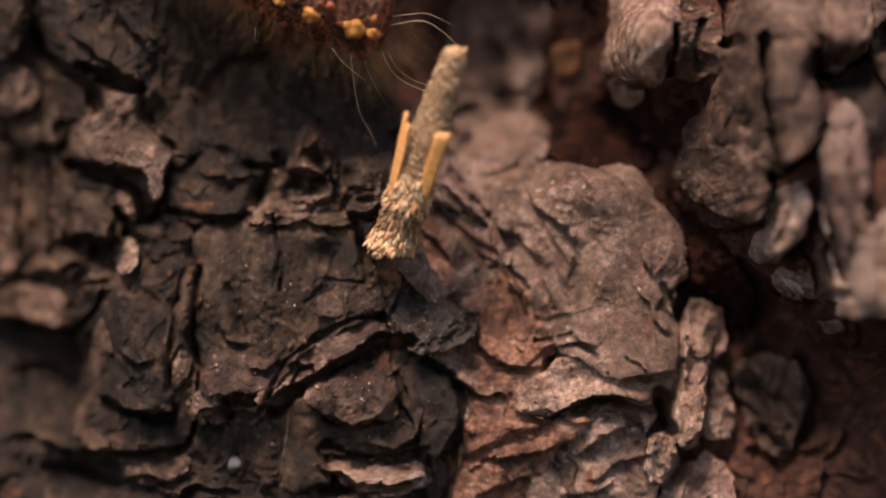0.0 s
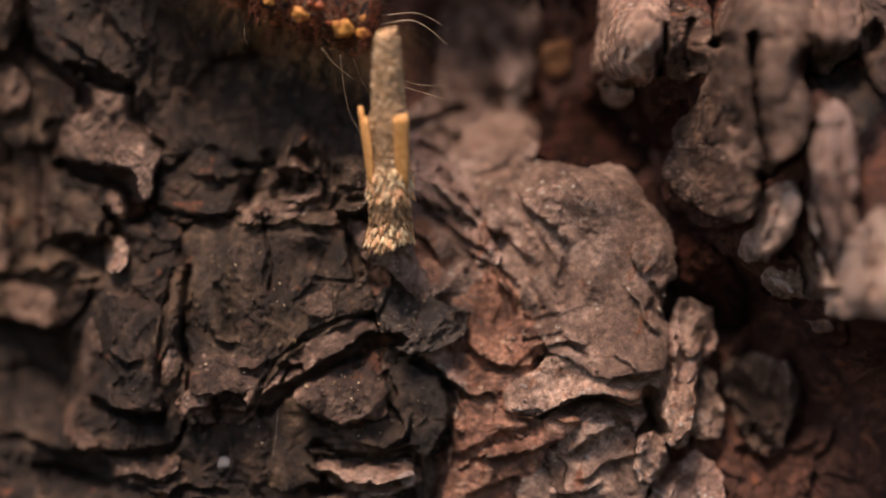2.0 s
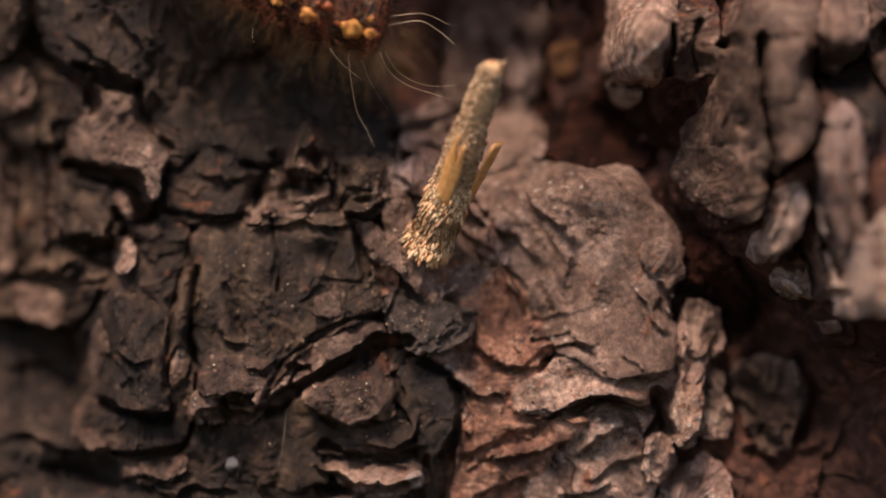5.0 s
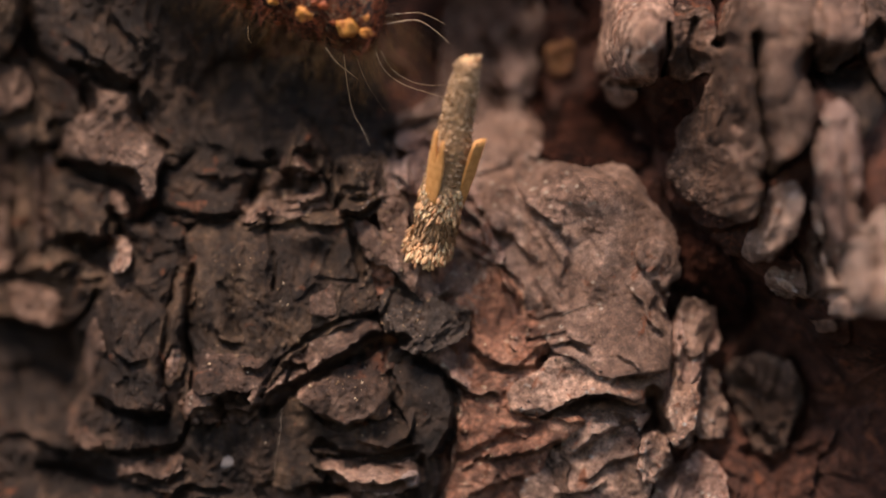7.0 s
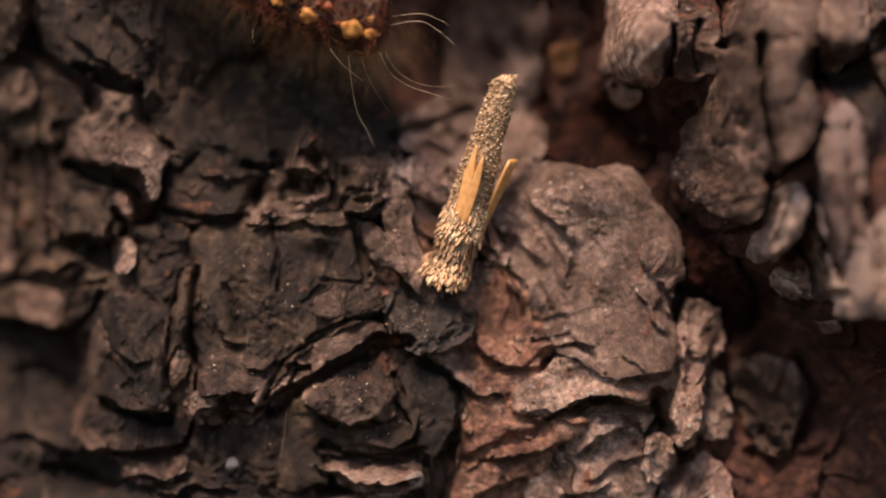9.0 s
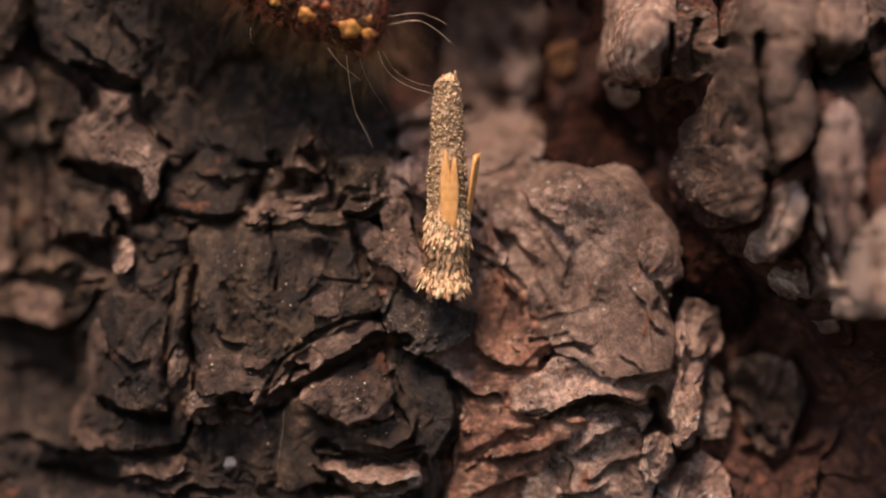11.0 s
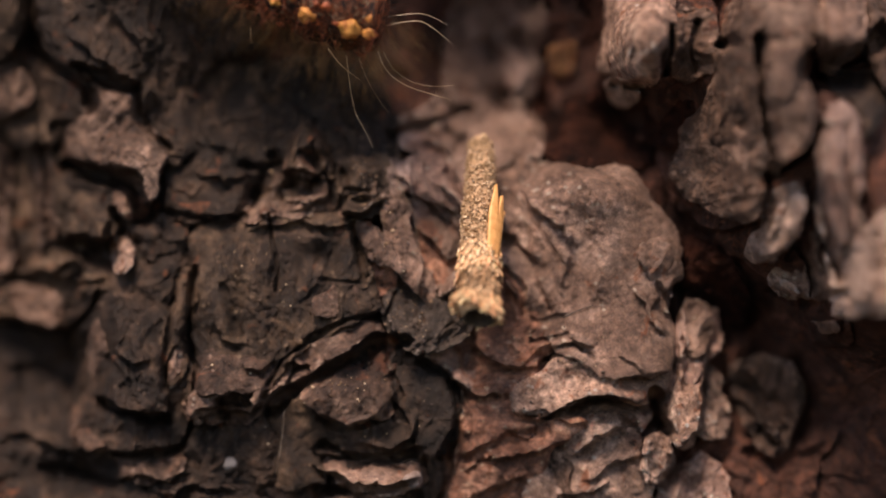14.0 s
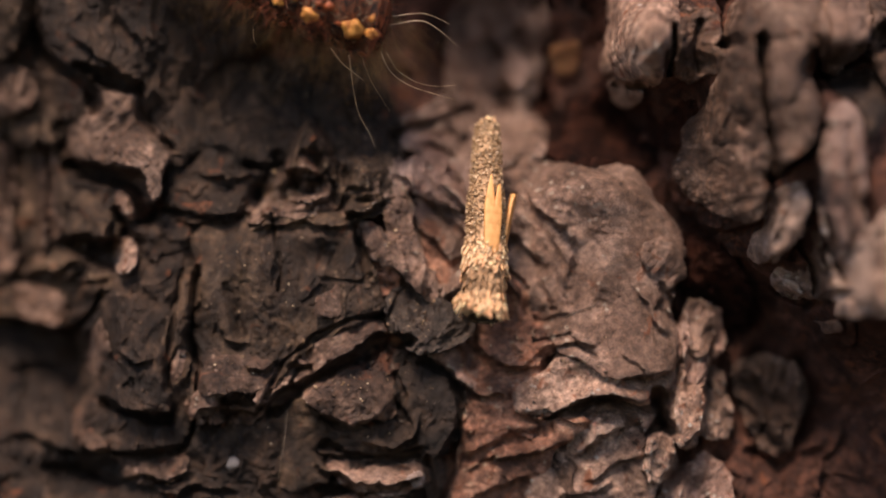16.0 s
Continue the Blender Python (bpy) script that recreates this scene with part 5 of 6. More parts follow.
    base = [Vector(v).normalized() for v in ((1, 0, 0.2), (-0.9, 0.2, 0), (0, 1, -0.1), (0.1, -1, 0.1), (0, 0.1, 1), (0.1, 0, -1))]
    tris = ((0, 2, 4), (2, 1, 4), (1, 3, 4), (3, 0, 4), (2, 0, 5), (1, 2, 5), (3, 1, 5), (0, 3, 5))
    for _ in range(3200):
        s = rng.uniform(2.9, 9.9)
        a = rng.uniform(0, 2 * math.pi)
        r = case_radius(s) + rng.uniform(-0.03, 0.05)
        size = rng.uniform(0.035, 0.08) * (1.5 if rng.random() < 0.2 else 1)
        turn = Euler((rng.uniform(0, 6), rng.uniform(0, 6), rng.uniform(0, 6))).to_matrix()
        stretch = Vector((rng.uniform(0.6, 1.0), rng.uniform(0.6, 1.0), rng.uniform(0.9, 1.7)))
        c = Vector((math.sin(a) * r, -math.cos(a) * r, s))
        vs = [bm.verts.new((c + turn @ Vector((p.x * stretch.x, p.y * stretch.y, p.z * stretch.z)) * size) * MM) for p in base]
        for t in tris:
            bm.faces.new([vs[i] for i in t])
    tagged(part("grit", bm, grit, case, "tan and greenish grit", smooth=False), kind="stuff")

    # husk flakes in three bands: pale, brown, and the spreading pale skirt
    pale_kinds = [flake_mesh("husk_flake", l, w, 0.055, husk, b) for l, w, b in ((0.62, 0.32, 0.04), (0.54, 0.28, 0.07), (0.68, 0.26, 0.02), (0.48, 0.34, 0.05))]
    brown_kinds = [flake_mesh("brown_flake", l, w, 0.05, brown, b) for l, w, b in ((0.56, 0.28, 0.04), (0.48, 0.26, 0.06), (0.62, 0.24, 0.03))]
    bands = [(3.66, 22, "pale", 4), (3.40, 25, "pale", 6), (3.14, 27, "pale", 8), (2.88, 28, "pale", 9), (2.62, 28, "pale", 16), (2.38, 27, "pale", 20), (2.12, 26, "brown", 10),
             (1.86, 25, "brown", 8), (1.62, 25, "brown", 8), (1.38, 25, "brown", 9), (1.14, 26, "mixed", 10), (0.92, 28, "mixed", 10), (0.72, 31, "pale", 10), (0.54, 33, "pale", 10), (0.36, 30, "pale", 6)]
    loose = []
    for s, count, kind, lift in bands:
        count = round(count * 2.1)
        for k in range(count):
            a = (k + rng.uniform(-0.4, 0.4)) * 2 * math.pi / count
            at = s + rng.uniform(-0.14, 0.14) - (0.25 * math.cos(a) if s < 1.3 else 0) + (0.3 * max(0.0, math.cos(a + 1.65)) ** 2 if s < 0.8 else 0)
            meshes = pale_kinds if kind == "pale" or (kind == "mixed" and rng.random() < 0.4) else brown_kinds
            mesh = rng.choice(meshes)
            # the skirt spreads further on one side
            spread = lift * 0.8 + rng.uniform(-7, 8) + (20 * max(0.0, math.cos(a + 1.65)) ** 2 if s < 0.8 else 0)
            r = case_radius(at) - 0.02 + (0.28 * max(0.0, math.cos(a + 1.65)) ** 2 if s < 1.1 else 0)
            place = pose(0, 0, 0, 0, 0, math.degrees(a)) @ pose(0, -r * MM, (at + 0.12) * MM, spread * -1, rng.uniform(-28, 28), rng.uniform(-45, 45)) @ Matrix.Scale(rng.uniform(0.42, 0.92), 4)
            if s > 2.3:
                loose.append((mesh, place))
                continue
            ob = new("husk_flake" if meshes is pale_kinds else "brown_flake", mesh)
            ob.parent = case
            ob.matrix_local = place
    bm = bmesh.new()
    for mesh, place in loose:
        first = len(bm.verts)
        bm.from_mesh(mesh)
        bm.verts.ensure_lookup_table()
        bmesh.ops.transform(bm, matrix=place, verts=bm.verts[first:])
    tagged(part("husk_chaff", bm, husk, case, "fine pale husk chaff"), kind="stuff")

    # pale crumbs closing the narrow tip, some sticking out past it
    for k in range(26):
        ob = new("husk_flake", rng.choice(pale_kinds[:2] + pale_kinds[3:] + brown_kinds[:1]))
        ob.parent = case
        a, at = rng.uniform(0, 360), rng.uniform(9.0, 9.85)
        ob.matrix_local = pose(0, 0, 0, 0, 0, a) @ pose(0, -case_radius(at) * 0.9 * MM, at * MM, 160 + rng.uniform(-26, 20), rng.uniform(-30, 30), rng.uniform(-30, 30)) @ Matrix.Scale(rng.uniform(0.45, 0.8), 4)

    # a ragged crown round the blunt tip, highest on one side
    for k in range(30):
        ob = new("husk_flake", rng.choice(pale_kinds[:2] + pale_kinds[3:]))
        ob.parent = case
        a = k * 12 + rng.uniform(-8, 8)
        tall = 0.25 * max(0.0, math.cos(math.radians(a - 100)))
        ob.matrix_local = pose(0, 0, 0, 0, 0, a) @ pose(0, -rng.uniform(0.22, 0.46) * MM, (9.72 + tall + rng.uniform(-0.1, 0.1)) * MM, 172 + rng.uniform(-18, 18), rng.uniform(-25, 25), rng.uniform(-40, 40)) @ Matrix.Scale(rng.uniform(0.5, 0.85), 4)

    # two straws: a split pointed sliver and a broad grooved blade
    def sliver(name, turn, low, high, width, lean, label, point, twist=0):
        bm = bmesh.new()
        rows = []
        for i in range(9):
            t = i / 8
            w = width * (0.75 + 0.35 * math.sin(min(t * 1.6, 1.0) * math.pi / 2)) * ((1 - point * max(0, t - 0.62) / 0.38) if point else 1)
            ring = []
            for sx, depth in ((-1, 0.03), (-0.72, 0.13), (-0.3, 0.09), (0.05, 0.14), (0.4, 0.095), (0.75, 0.13), (1, 0.03), (0.5, -0.10), (-0.5, -0.10)):
                zt = low + (high - low) * t + (0.10 * sx * (t > 0.99) if not point else 0)
                ring.append(bm.verts.new(Vector((sx * w / 2, -depth - lean * t * (high - low), zt)) * MM))
            rows.append(ring)
        for a, b in zip(rows, rows[1:]):
            for k in range(len(a)):
                bm.faces.new((a[k], a[(k + 1) % len(a)], b[(k + 1) % len(a)], b[k]))
        bm.faces.new(rows[0][::-1])
        bm.faces.new(rows[-1])
        bmesh.ops.recalc_face_normals(bm, faces=bm.faces)
        ob = part(name, bm, straw, case, label)
        ob.matrix_local = pose(0, 0, 0, 0, 0, turn) @ pose(0, -0.88 * MM, 0, 0, 0, twist)
        return ob

    sliver("straw", -8, 3.0, 6.7, 0.50, 0.11, "pointed yellow straw sliver", 0.85)
    sliver("straw", 11, 2.9, 6.3, 0.46, 0.10, "pointed yellow straw sliver", 0.8)
    sliver("straw", 112, 2.9, 6.5, 0.62, 0.17, "broad grooved yellow straw blade", 0.0, -48)
    case.scale = (0.985, 0.985, 0.985)
    return case


case = build_case()


# ---- the caterpillar ----
def build_caterpillar():
    rng = random.Random(11)
    m, nodes, links, bsdf = material("mottled caterpillar skin")
    tex = nodes.new("ShaderNodeTexCoord").outputs["Object"]
    spots = add_noise(nodes, links, tex, 2300, 6, 0.75, 1.8)
    colour = ramp(nodes, links, spots, [(0.36, (0.006, 0.005, 0.005)), (0.49, (0.014, 0.009, 0.007)), (0.525, (0.26, 0.07, 0.02)), (0.555, (0.012, 0.010, 0.010)), (0.585, (0.03, 0.026, 0.02)), (0.63, (0.40, 0.33, 0.22)), (0.70, (0.10, 0.06, 0.04))])
    links.new(colour, bsdf.inputs["Base Color"])
    bsdf.inputs["Roughness"].default_value = 0.65
    bsdf.inputs["Specular IOR Level"].default_value = 0.2
    bump = nodes.new("ShaderNodeBump")
    bump.inputs["Strength"].default_value, bump.inputs["Distance"].default_value = 0.8, 0.0001
    links.new(spots, bump.inputs["Height"])
    links.new(bump.outputs[0], bsdf.inputs["Normal"])
    wart_mat = simple("orange wart", (0.30, 0.085, 0.016), (0.82, 0.39, 0.08), 3400, 0.6, 0.00012)
    hair_mat = simple("golden brown hair", (0.12, 0.06, 0.016), (0.27, 0.145, 0.042), 900, 0.4)
    pale_hair = simple("pale hair", (0.60, 0.42, 0.24), (0.85, 0.66, 0.44), 900, 0.35)
    dark_red = simple("rust-red spot", (0.16, 0.03, 0.012), (0.35, 0.09, 0.025), 3500, 0.45, 0.00006)
    bug = tagged(new("caterpillar"), "hairy dark caterpillar with orange warts resting on bark", "caterpillar")

    spine = [Vector(p) for p in ((-2.3, -1.9, 10.9), (-3.3, -2.0, 11.1), (-6.0, -2.0, 11.9), (-8.6, -1.8, 13.4), (-11.0, -1.6, 14.8), (-13.4, -1.4, 16.4), (-15.8, -1.2, 18.2))]

    def axis(t):
        f = t * (len(spine) - 1)
        i = min(int(f), len(spine) - 2)
        return spine[i].lerp(spine[i + 1], f - i)

    bm = bmesh.new()
    around, rows, n = 40, [], 110
    frames = []
    for i in range(n):
        t = i / (n - 1)
        c = axis(t)
        along = (axis(min(t + 0.02, 1)) - axis(max(t - 0.02, 0))).normalized()
        front = Vector((0, -1, 0))
        front = (front - along * front.dot(along)).normalized()
        down = along.cross(front)
        taper = math.sqrt(max(0.02, 1 - (1 - min(t / 0.10, 1)) ** 2)) * math.sqrt(max(0.02, 1 - max(0, (t - 0.93) / 0.07) ** 2))
        rings = 0.90 + 0.10 * abs(math.sin(t * math.pi * 12))
        r = 2.25 * taper * rings
        frames.append((c, front, down, r))
        ring = []
        for k in range(around):
            a = k * 2 * math.pi / around
            n3 = front * math.cos(a) + down * math.sin(a)
            rr = r * (1 + 0.05 * noise.noise(c * 1.3 + n3 * 2.5))
            ring.append(bm.verts.new((c + n3 * rr) * MM))
        rows.append(ring)
    for a, b in zip(rows, rows[1:]):
        for k in range(around):
            bm.faces.new((a[k], a[(k + 1) % around], b[(k + 1) % around], b[k]))
    bm.faces.new(rows[0][::-1])
    bm.faces.new(rows[-1])
    bmesh.ops.recalc_face_normals(bm, faces=bm.faces)
    part("body", bm, m, bug)

    def surface(t, a):
        i = min(int(t * (n - 1)), n - 1)
        c, front, down, r = frames[i]
        n3 = front * math.cos(a) + down * math.sin(a)
        return c + n3 * r, n3

    def wart(at, out, size, mat, name):
        bm = bmesh.new()
        bmesh.ops.create_icosphere(bm, subdivisions=3, radius=size * MM)
        for v in bm.verts:
            v.co += v.normal * MM * size * (0.55 * noise.noise(v.co / MM / size * 1.5 + at) + 0.22 * noise.noise(v.co / MM / size * 3.5 + at) + 0.10 * noise.noise(v.co / MM / size * 8.0 + at))
            v.co -= out * v.co.dot(out) * 0.45
            v.co = v.co + Vector((at + out * size * 0.12)) * MM
        part(name, bm, mat, bug)

    down_sign = 1 if frames[30][2].z < 0 else -1
    for at, size, mat in [((-6.08, 10.59), 0.38, "o"), ((-4.02, 9.98), 0.50, "o"), ((-6.64, 11.38), 0.30, "o"), ((-7.48, 11.27), 0.24, "o"), ((-3.03, 9.65), 0.24, "r"), ((-4.68, 10.21), 0.16, "r"), ((-4.94, 11.02), 0.20, "r"), ((-5.70, 10.92), 0.14, "r"), ((-3.10, 9.80), 0.26, "o"), ((-3.20, 10.30), 0.16, "o"), ((-6.97, 10.21), 0.18, "r"), ((-3.66, 9.06), 0.22, "r")]:
        # set on the skin that faces the viewer
        best = min(((t / 60, a / 40 * 2 * math.pi) for t in range(61) for a in range(-10, 11)), key=lambda q: (surface(*q)[0].x - at[0]) ** 2 + (surface(*q)[0].z - at[1]) ** 2)
        p, n3 = surface(*best)
        wart(p, n3, size, mat == "o" and wart_mat or dark_red, "wart")

    # tufts of short hair on the back between the warts
    bm = bmesh.new()
    for _ in range(700):
        t = rng.random() * 0.55
        p, n3 = surface(t, rng.uniform(-0.45, 0.45) * math.pi)
        out = (n3 + Vector((rng.uniform(-0.8, 0.8), rng.uniform(-0.5, 0.5), rng.uniform(-0.8, 0.5)))).normalized()
        length = rng.uniform(0.25, 0.9)
        path = bezier(p - n3 * 0.05, p + out * length * 0.5, p + out * length + Vector((rng.uniform(-0.2, 0.2), 0, rng.uniform(-0.3, 0.1))), 4)
        w = rng.uniform(0.004, 0.009)
        tube(bm, path, [w, w, w * 0.7, w * 0.3], 3)
    tagged(part("back_hair", bm, dark_red, bug, "short rusty orange hairs"), kind="stuff")

    # coat of fine hairs
    bm = bmesh.new()
    for _ in range(1900):
        t = rng.random() ** 1.6 * 0.85
        a = (0.70 - 0.42 * rng.random() ** 1.5) * math.pi * down_sign
        p, n3 = surface(t, a)
        out = (n3 + Vector((rng.uniform(-0.9, 0.9), rng.uniform(-0.7, 0.5), rng.uniform(-0.6, 0.6))) + Vector((0.9 * max(0.0, 1 - t * 6), 0, 0))).normalized()
        length = rng.uniform(0.6, 2.6) * rng.uniform(0.6, 1.15) + 1.2 * max(0.0, 1 - t * 7)
        bend = Vector((rng.uniform(-0.5, 0.5), rng.uniform(-0.3, 0.3), rng.uniform(-0.9, 0.1)))
        path = bezier(p - n3 * 0.1, p + out * length * 0.55, p + out * length + bend, 6)
        w = rng.uniform(0.0010, 0.0026)
        tube(bm, path, [w, w, w * 0.9, w * 0.8, w * 0.6, w * 0.25], 3)
    tagged(part("hair_coat", bm, hair_mat, bug, "fine yellowish brown hairs"), kind="stuff")

    # long pale bristles that stand clear of the coat
    for points, w in [([(-2.41, -3.00, 10.15), (-1.00, -3.00, 10.35), (-0.10, -2.80, 9.90), (0.62, -2.60, 9.28)], 0.0240),
                       ([(-2.41, -3.00, 10.53), (-1.00, -3.00, 10.69), (-0.23, -2.80, 10.49), (0.41, -2.60, 10.15)], 0.0180),
                       ([(-2.79, -3.20, 8.93), (-2.54, -2.80, 8.34), (-2.14, -2.20, 7.86), (-1.42, -1.80, 7.44), (-0.49, -1.40, 7.15), (0.55, -1.00, 6.86)], 0.0320),
                       ([(-2.53, -3.20, 8.93), (-2.18, -2.80, 8.29), (-1.67, -2.20, 7.86), (-1.01, -1.80, 7.57), (-0.23, -1.40, 7.46), (0.65, -1.00, 7.53)], 0.0200),
                       ([(-5.04, -3.20, 9.08), (-4.60, -2.60, 8.50), (-4.15, -2.20, 8.12), (-3.61, -2.00, 7.71)], 0.0340),
                       ([(-4.22, -3.20, 8.78), (-4.12, -2.40, 7.74), (-4.03, -1.80, 7.05), (-3.83, -1.40, 6.19), (-3.40, -1.20, 5.40), (-3.06, -1.00, 4.65)], 0.0260),
                       ([(-3.61, -3.20, 8.60), (-3.32, -2.50, 7.79), (-2.87, -1.80, 7.00), (-2.31, -1.20, 6.20)], 0.0110),
                       ([(-8.56, -3.00, 10.02), (-8.59, -2.50, 9.59), (-8.47, -2.30, 9.35)], 0.0180)]:
        bm = bmesh.new()
        pts = [Vector(q) for q in points]
        fine = []
        for i in range(len(pts) - 1):
            p0, p1, p2, p3 = pts[max(i - 1, 0)], pts[i], pts[i + 1], pts[min(i + 2, len(pts) - 1)]
            for k in range(5):
                u = k / 5
                fine.append(0.5 * ((2 * p1) + (p2 - p0) * u + (2 * p0 - 5 * p1 + 4 * p2 - p3) * u * u + (3 * p1 - p0 - 3 * p2 + p3) * u ** 3))
        fine.append(pts[-1])
        tube(bm, [tuple(q) for q in fine], [0.62 * w * (1 - 0.65 * i / len(fine)) for i in range(len(fine))], 5)
        part("bristle", bm, pale_hair, bug, "long pale curved bristle")
    return bug


caterpillar = build_caterpillar()


# ---- small bits lying on the bark ----
def bark_face(x, z):
    """How far toward the viewer the bark stands at a place, in millimetres."""
    best = -20.0
    for ob in (trunk, *trunk.children):
        hit, place, _, _ = ob.ray_cast(Vector((x * MM, -0.05, z * MM)), Vector((0, 1, 0)))
        if hit:
            best = max(best, -place.y / MM)
    return best


def build_fibre(name, points, width, mat, label, category):
    """A thread or needle lying along the bark."""
    path = []
    for (ax, az), (bx, bz) in zip(points, points[1:]):
        for k in range(4):
            path.append((ax + (bx - ax) * k / 4, az + (bz - az) * k / 4))
    path.append(points[-1])
    heights = [bark_face(*p) + width for p in path]
    heights = [max(heights[max(i - 1, 0):i + 2]) for i in range(len(heights))]
    bm = tube(bmesh.new(), [(x, -h, z) for (x, z), h in zip(path, heights)], [width * (1 - 0.5 * i / len(path)) for i in range(len(path))], 6)
    mesh = bpy.data.meshes.new(name)
    bm.to_mesh(mesh)
    bm.free()
    mesh.materials.append(mat)
    return tagged(new(name, mesh), label, category)


def build_crumb(name, x, z, size, mat, label, category, seed, group=""):
    bm = bmesh.new()
    bmesh.ops.create_icosphere(bm, subdivisions=3, radius=1)
    for v in bm.verts:
        v.co *= 1 + 0.22 * noise.noise(v.co * 1.4 + Vector((seed, 0, 0)))
        v.co = Vector((v.co.x * size, v.co.y * size * 0.5, v.co.z * size * 0.8)) * MM
    mesh = bpy.data.meshes.new(name)
    bm.to_mesh(mesh)
    bm.free()
    for poly in mesh.polygons:
        poly.use_smooth = True
    mesh.materials.append(mat)
    ob = tagged(new(name, mesh), label, category, group)
    ob.location = (x * MM, -(bark_face(x, z) + size * 0.12) * MM, z * MM)
    return ob


resin = simple("whitish resin", (0.13, 0.11, 0.10), (0.26, 0.23, 0.21), 2500, 0.75, 0.00004)
needle_mat = simple("dark dry needle", (0.03, 0.02, 0.014), (0.08, 0.05, 0.03), 2500, 0.5)
thread_mat = simple("silk thread", (0.34, 0.26, 0.18), (0.5, 0.4, 0.3), 1500, 0.4)
amber = simple("pale grain", (0.40, 0.29, 0.17), (0.62, 0.49, 0.33), 5000, 0.3)

def build_grit():
    """Crumbs of soot-dark and amber grit caked on the crusty patches."""
    rng = random.Random(23)
    grit, nodes, links, bsdf = material("caked grit")
    shade = ramp(nodes, links, nodes.new("ShaderNodeNewGeometry").outputs["Random Per Island"], [(0.0, (0.012, 0.007, 0.005)), (0.55, (0.05, 0.029, 0.018)), (0.82, (0.14, 0.085, 0.05)), (0.95, (0.34, 0.22, 0.12)), (1.0, (0.6, 0.45, 0.28))])
    links.new(shade, bsdf.inputs["Base Color"])
    bsdf.inputs["Roughness"].default_value = 0.4
    base = [Vector(v).normalized() for v in ((1, 0, 0.2), (-0.9, 0.2, 0), (0, 1, -0.1), (0.1, -1, 0.1), (0, 0.1, 1), (0.1, 0, -1))]
    tris = ((0, 2, 4), (2, 1, 4), (1, 3, 4), (3, 0, 4), (2, 0, 5), (1, 2, 5), (3, 1, 5), (0, 3, 5))
    bm = bmesh.new()
    for cx, cz, rx, rz, count in ((-5.81, 3.66, 2.88, 2.09, 700), (-3.48, 2.75, 1.57, 1.31, 300), (-8.14, 2.36, 1.31, 0.78, 200), (-0.75, -3.22, 1.83, 1.18, 500), (-2.18, 0.03, 1.05, 2.88, 250), (-3.74, -6.72, 3.14, 1.57, 200), (2.49, -4.12, 3.66, 4.18, 250), (-8.66, -3.09, 3.92, 4.71, 200), (5.60, -7.24, 5.23, 3.14, 200)):
        for _ in range(count):
            x, z = cx + rng.gauss(0, 0.5) * rx, cz + rng.gauss(0, 0.5) * rz
            if fbm(np.array([x * 0.6]), np.array([z * 0.6]), 61, 2)[0] < -0.15:
                continue
            size = rng.uniform(0.02, 0.06) * (2.0 if rng.random() < 0.08 else 1)
            turn = Euler((rng.uniform(0, 6), rng.uniform(0, 6), rng.uniform(0, 6))).to_matrix()
            c = Vector((x, -bark_face(x, z) - size * 0.2, z))
            vs = [bm.verts.new((c + turn @ Vector((p.x, p.y * 0.8, p.z * 1.3)) * size) * MM) for p in base]
            for t in tris:
                bm.faces.new([vs[i] for i in t])
    tagged(part("grit", bm, grit, trunk, "dark and amber grit caked on bark", smooth=False), kind="stuff")


build_grit()
build_crumb("resin_drop", -9.71, -9.90, 0.38, resin, "small whitish resin drop on bark", "resin drop", 3)
build_fibre("pine_needle_bit", [(5.65, -3.14), (6.33, -2.83), (7.06, -2.59)], 0.035, needle_mat, "thin dark needle fragment stuck to bark", "needle")
build_fibre("silk_thread", [(-2.23, 3.76), (-1.79, 2.88), (-1.27, 1.79), (-0.93, 0.03)], 0.012, thread_mat, "fine pale silk thread across bark", "thread")
build_fibre("silk_thread", [(-7.16, -7.37), (-7.24, -8.53), (-7.57, -10.61)], 0.010, thread_mat, "fine pale silk thread across bark", "thread")
build_crumb("grain", -6.46, 0.54, 0.037, amber, "tiny pale grain resting on bark", "grain", 14, "grains scattered on the bark")
build_crumb("grain", -7.06, -1.61, 0.052, amber, "tiny pale grain resting on bark", "grain", 62, "grains scattered on the bark")
build_crumb("grain", -7.19, -2.44, 0.035, amber, "tiny pale grain resting on bark", "grain", 9, "grains scattered on the bark")
build_crumb("grain", -6.20, -7.03, 0.031, amber, "tiny pale grain resting on bark", "grain", 71, "grains scattered on the bark")
build_crumb("grain", -3.42, -6.15, 0.058, amber, "tiny pale grain resting on bark", "grain", 98, "grains scattered on the bark")
build_crumb("grain", -3.45, -6.46, 0.032, amber, "tiny pale grain resting on bark", "grain", 67, "grains scattered on the bark")
build_crumb("grain", -8.04, -8.22, 0.046, amber, "tiny pale grain resting on bark", "grain", 36, "grains scattered on the bark")
build_crumb("grain", -7.89, -8.95, 0.053, amber, "tiny pale grain resting on bark", "grain", 14, "grains scattered on the bark")
build_crumb("grain", 1.32, -8.40, 0.038, amber, "tiny pale grain resting on bark", "grain", 4, "grains scattered on the bark")
build_crumb("grain", 2.49, -9.52, 0.055, amber, "tiny pale grain resting on bark", "grain", 34, "grains scattered on the bark")
build_crumb("grain", 2.23, -4.44, 0.054, amber, "tiny pale grain resting on bark", "grain", 25, "grains scattered on the bark")
build_crumb("grain", 3.14, -5.68, 0.035, amber, "tiny pale grain resting on bark", "grain", 38, "grains scattered on the bark")
build_crumb("grain", 6.59, -10.09, 0.049, amber, "tiny pale grain resting on bark", "grain", 94, "grains scattered on the bark")
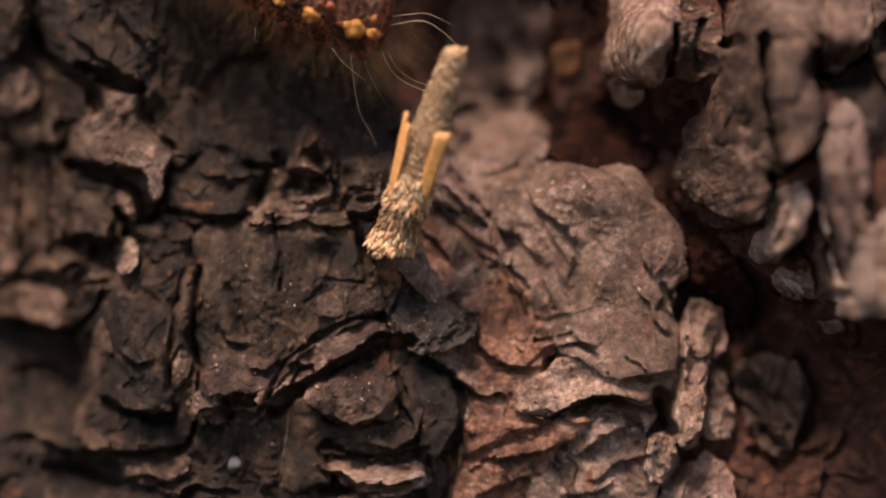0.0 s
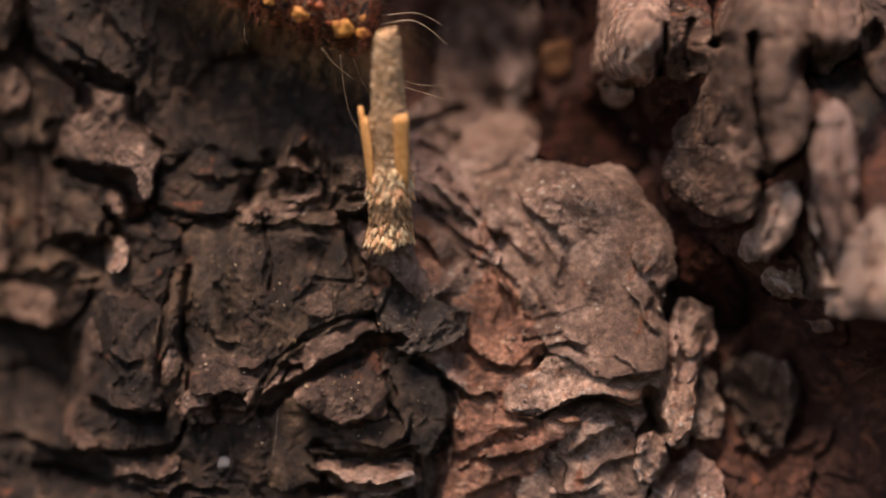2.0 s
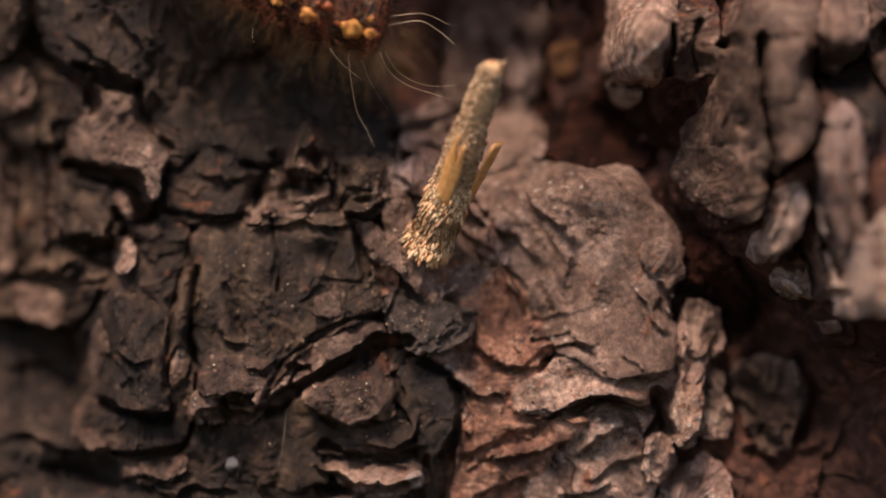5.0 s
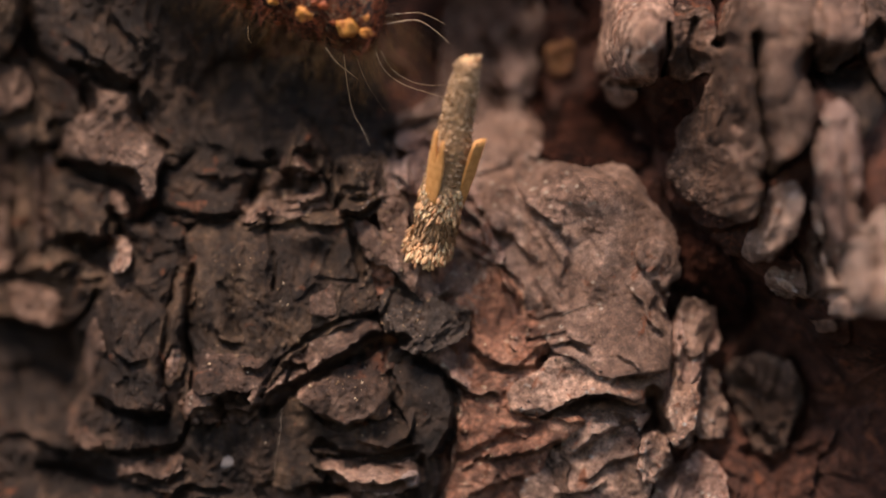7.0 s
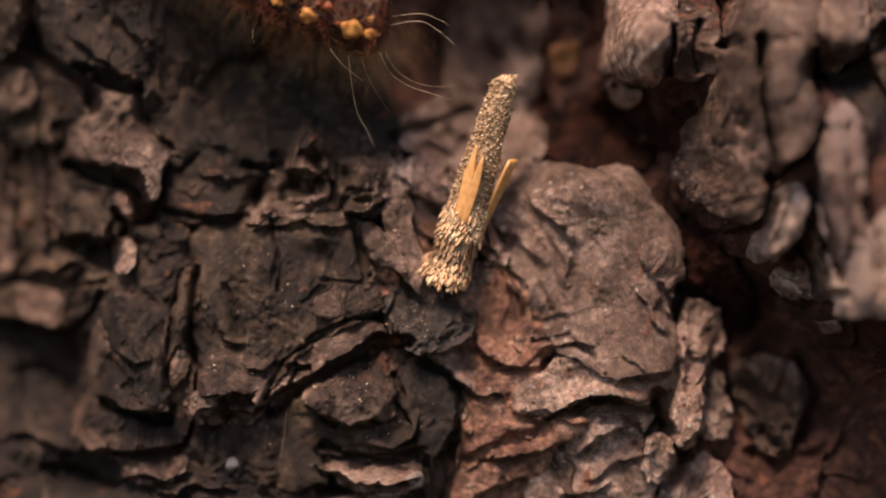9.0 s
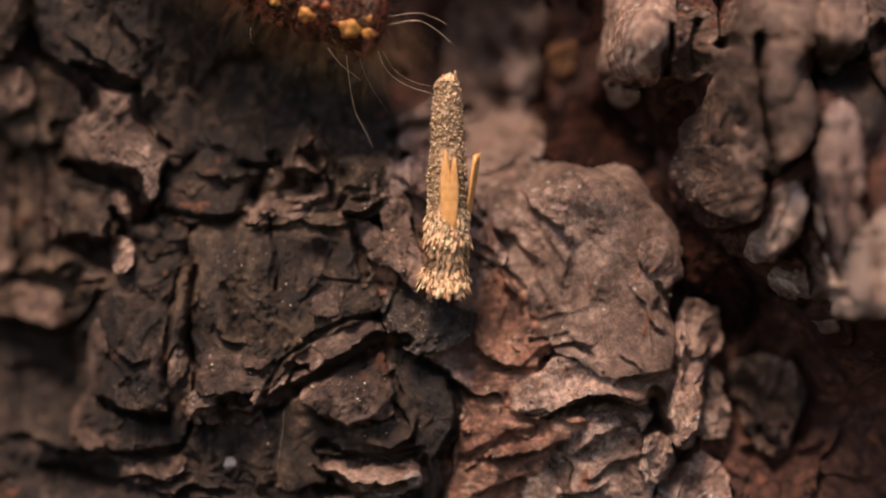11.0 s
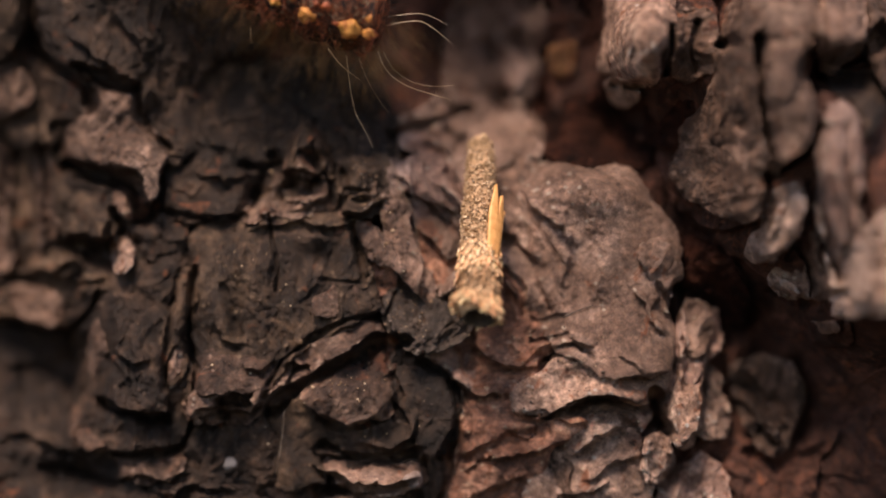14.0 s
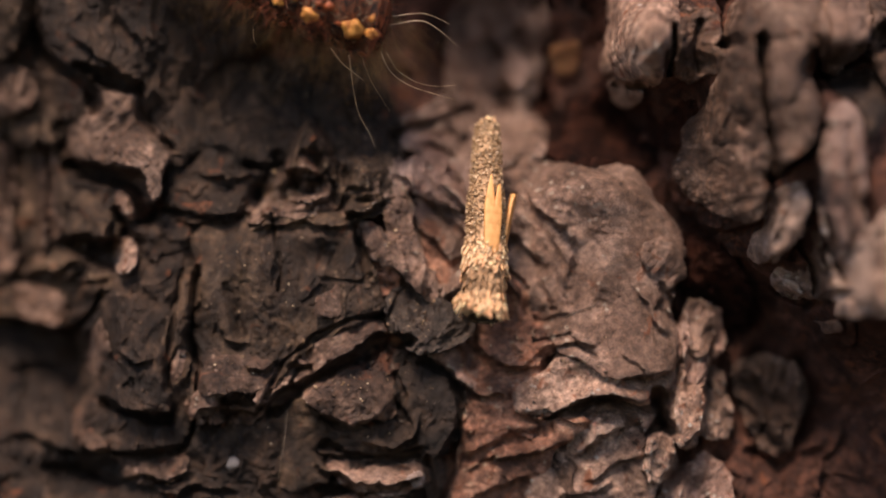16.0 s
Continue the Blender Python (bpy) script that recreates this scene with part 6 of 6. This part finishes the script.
build_crumb("grain", 9.10, -7.89, 0.059, amber, "tiny pale grain resting on bark", "grain", 48, "grains scattered on the bark")
build_crumb("grain", -4.62, 2.23, 0.033, amber, "tiny pale grain resting on bark", "grain", 78, "grains scattered on the bark")
build_crumb("grain", -6.20, 3.66, 0.040, amber, "tiny pale grain resting on bark", "grain", 50, "grains scattered on the bark")
build_crumb("grain", -5.42, 3.92, 0.045, amber, "tiny pale grain resting on bark", "grain", 23, "grains scattered on the bark")
build_crumb("grain", -2.44, -8.48, 0.037, amber, "tiny pale grain resting on bark", "grain", 36, "grains scattered on the bark")
build_crumb("grain", -0.91, -8.12, 0.033, amber, "tiny pale grain resting on bark", "grain", 71, "grains scattered on the bark")
build_crumb("grain", -1.66, -1.01, 0.055, amber, "tiny pale grain resting on bark", "grain", 1, "grains scattered on the bark")
build_crumb("grain", -3.74, -6.85, 0.057, amber, "tiny pale grain resting on bark", "grain", 74, "grains scattered on the bark")
build_crumb("grain", -8.66, -5.68, 0.051, amber, "tiny pale grain resting on bark", "grain", 40, "grains scattered on the bark")



def motions():
    """The larva inside drags its case about: it swings, rolls, lies back and settles."""
    rows = []
    for t, x, y, z, lean, tilt, roll in (
        (0.0, -2.46, -2.30, -0.14, 18.4, 16, -64),
        (0.5, -2.34, -2.30, -0.22, 16.4, 16, -64),
        (1.0, -2.37, -2.30, -0.08, 21.9, 16, -62),
        (1.4, -2.36, -2.30, -0.07, 20.4, 16, -64),
        (1.5, -2.38, -2.30, 0.34, 8.1, 16, -78),
        (1.6, -2.32, -2.30, 0.18, 5, 16, -76),
        (2.0, -1.93, -2.30, 0.14, -0.8, 16, -68),
        (2.2, -1.88, -2.30, 0.16, -0.7, 16, -66),
        (2.3, -1.37, -1.50, 0.34, 45.6, 16, 0),
        (2.5, -1.28, -1.20, 0.28, 40.1, 16, 6),
        (2.7, -1.05, -0.90, -0.15, 24.5, 21.25, -12),
        (3.0, -1.24, -0.89, -0.16, 23.6, 24.25, -18),
        (3.5, -0.93, -0.88, 0.10, 17.2, 23.75, -28),
        (3.7, -0.79, -0.88, 0.04, 17.7, 25, -24),
        (4.0, -0.36, -0.88, -0.45, 20.0, 25, -4),
        (4.2, -0.51, -0.87, -0.37, 18.4, 25, -8),
        (5.2, -0.61, -0.85, -0.20, 19.3, 25, -12),
        (6.3, -0.59, -0.83, -0.13, 17.3, 25, -8),
        (6.5, -0.45, -0.83, -0.17, 17.2, 25, -8),
        (7.0, -0.37, -0.82, -0.45, 11.5, 22.75, -30),
        (7.2, -0.32, -0.82, -0.56, 13.7, 20.2, -28),
        (7.5, 0.05, -0.81, -0.83, 23.5, 12.2, -20),
        (8.0, 0.17, -0.80, -1.22, 22.8, 12, -5),
        (8.5, 0.32, -0.85, -1.66, 22.6, 12, -4),
        (9.0, 0.14, -0.90, -1.64, 16.5, 3.2, -10),
        (9.2, 0.27, -1.04, -1.77, 13.6, 3.2, -8),
        (10.2, 0.50, -1.74, -2.02, 8.2, 0, 0),
        (11.3, 0.32, -2.51, -2.23, -1.3, 0, 5),
        (11.5, 0.50, -2.65, -2.41, 0.4, 0, 5),
        (11.7, 0.68, -2.79, -2.38, 3.3, 0, 6),
        (11.9, 1.36, -3.60, -2.76, 6, -24.2, 9),
        (12.0, 1.16, -3.60, -2.81, 4.1, -22.2, 9),
        (12.5, 1.27, -3.60, -2.88, 5.1, -25.5, 12),
        (13.0, 1.60, -4.50, -2.94, 4.8, -31, 22),
        (13.5, 1.56, -4.50, -2.97, 0.1, -35, 30),
        (14.0, 1.79, -4.50, -3.19, 0.9, -33, 40),
        (14.5, 2.00, -3.60, -3.44, 3.7, -25, 38),
        (15.0, 1.84, -3.60, -3.29, 1.2, -24.8, 20),
        (15.5, 1.82, -3.60, -3.29, 1, -24.2, 20),
        (16.0, 1.87, -3.60, -3.21, 1.3, -22.5, 17),
    ):
        m = Matrix.Translation((x * MM, y * MM, z * MM)) @ Matrix.Rotation(radians(lean), 4, "Y") @ Matrix.Rotation(radians(tilt), 4, "X") @ Matrix.Rotation(radians(roll), 4, "Z")
        rows.append((t, m))
    walk(case, rows)


motions()
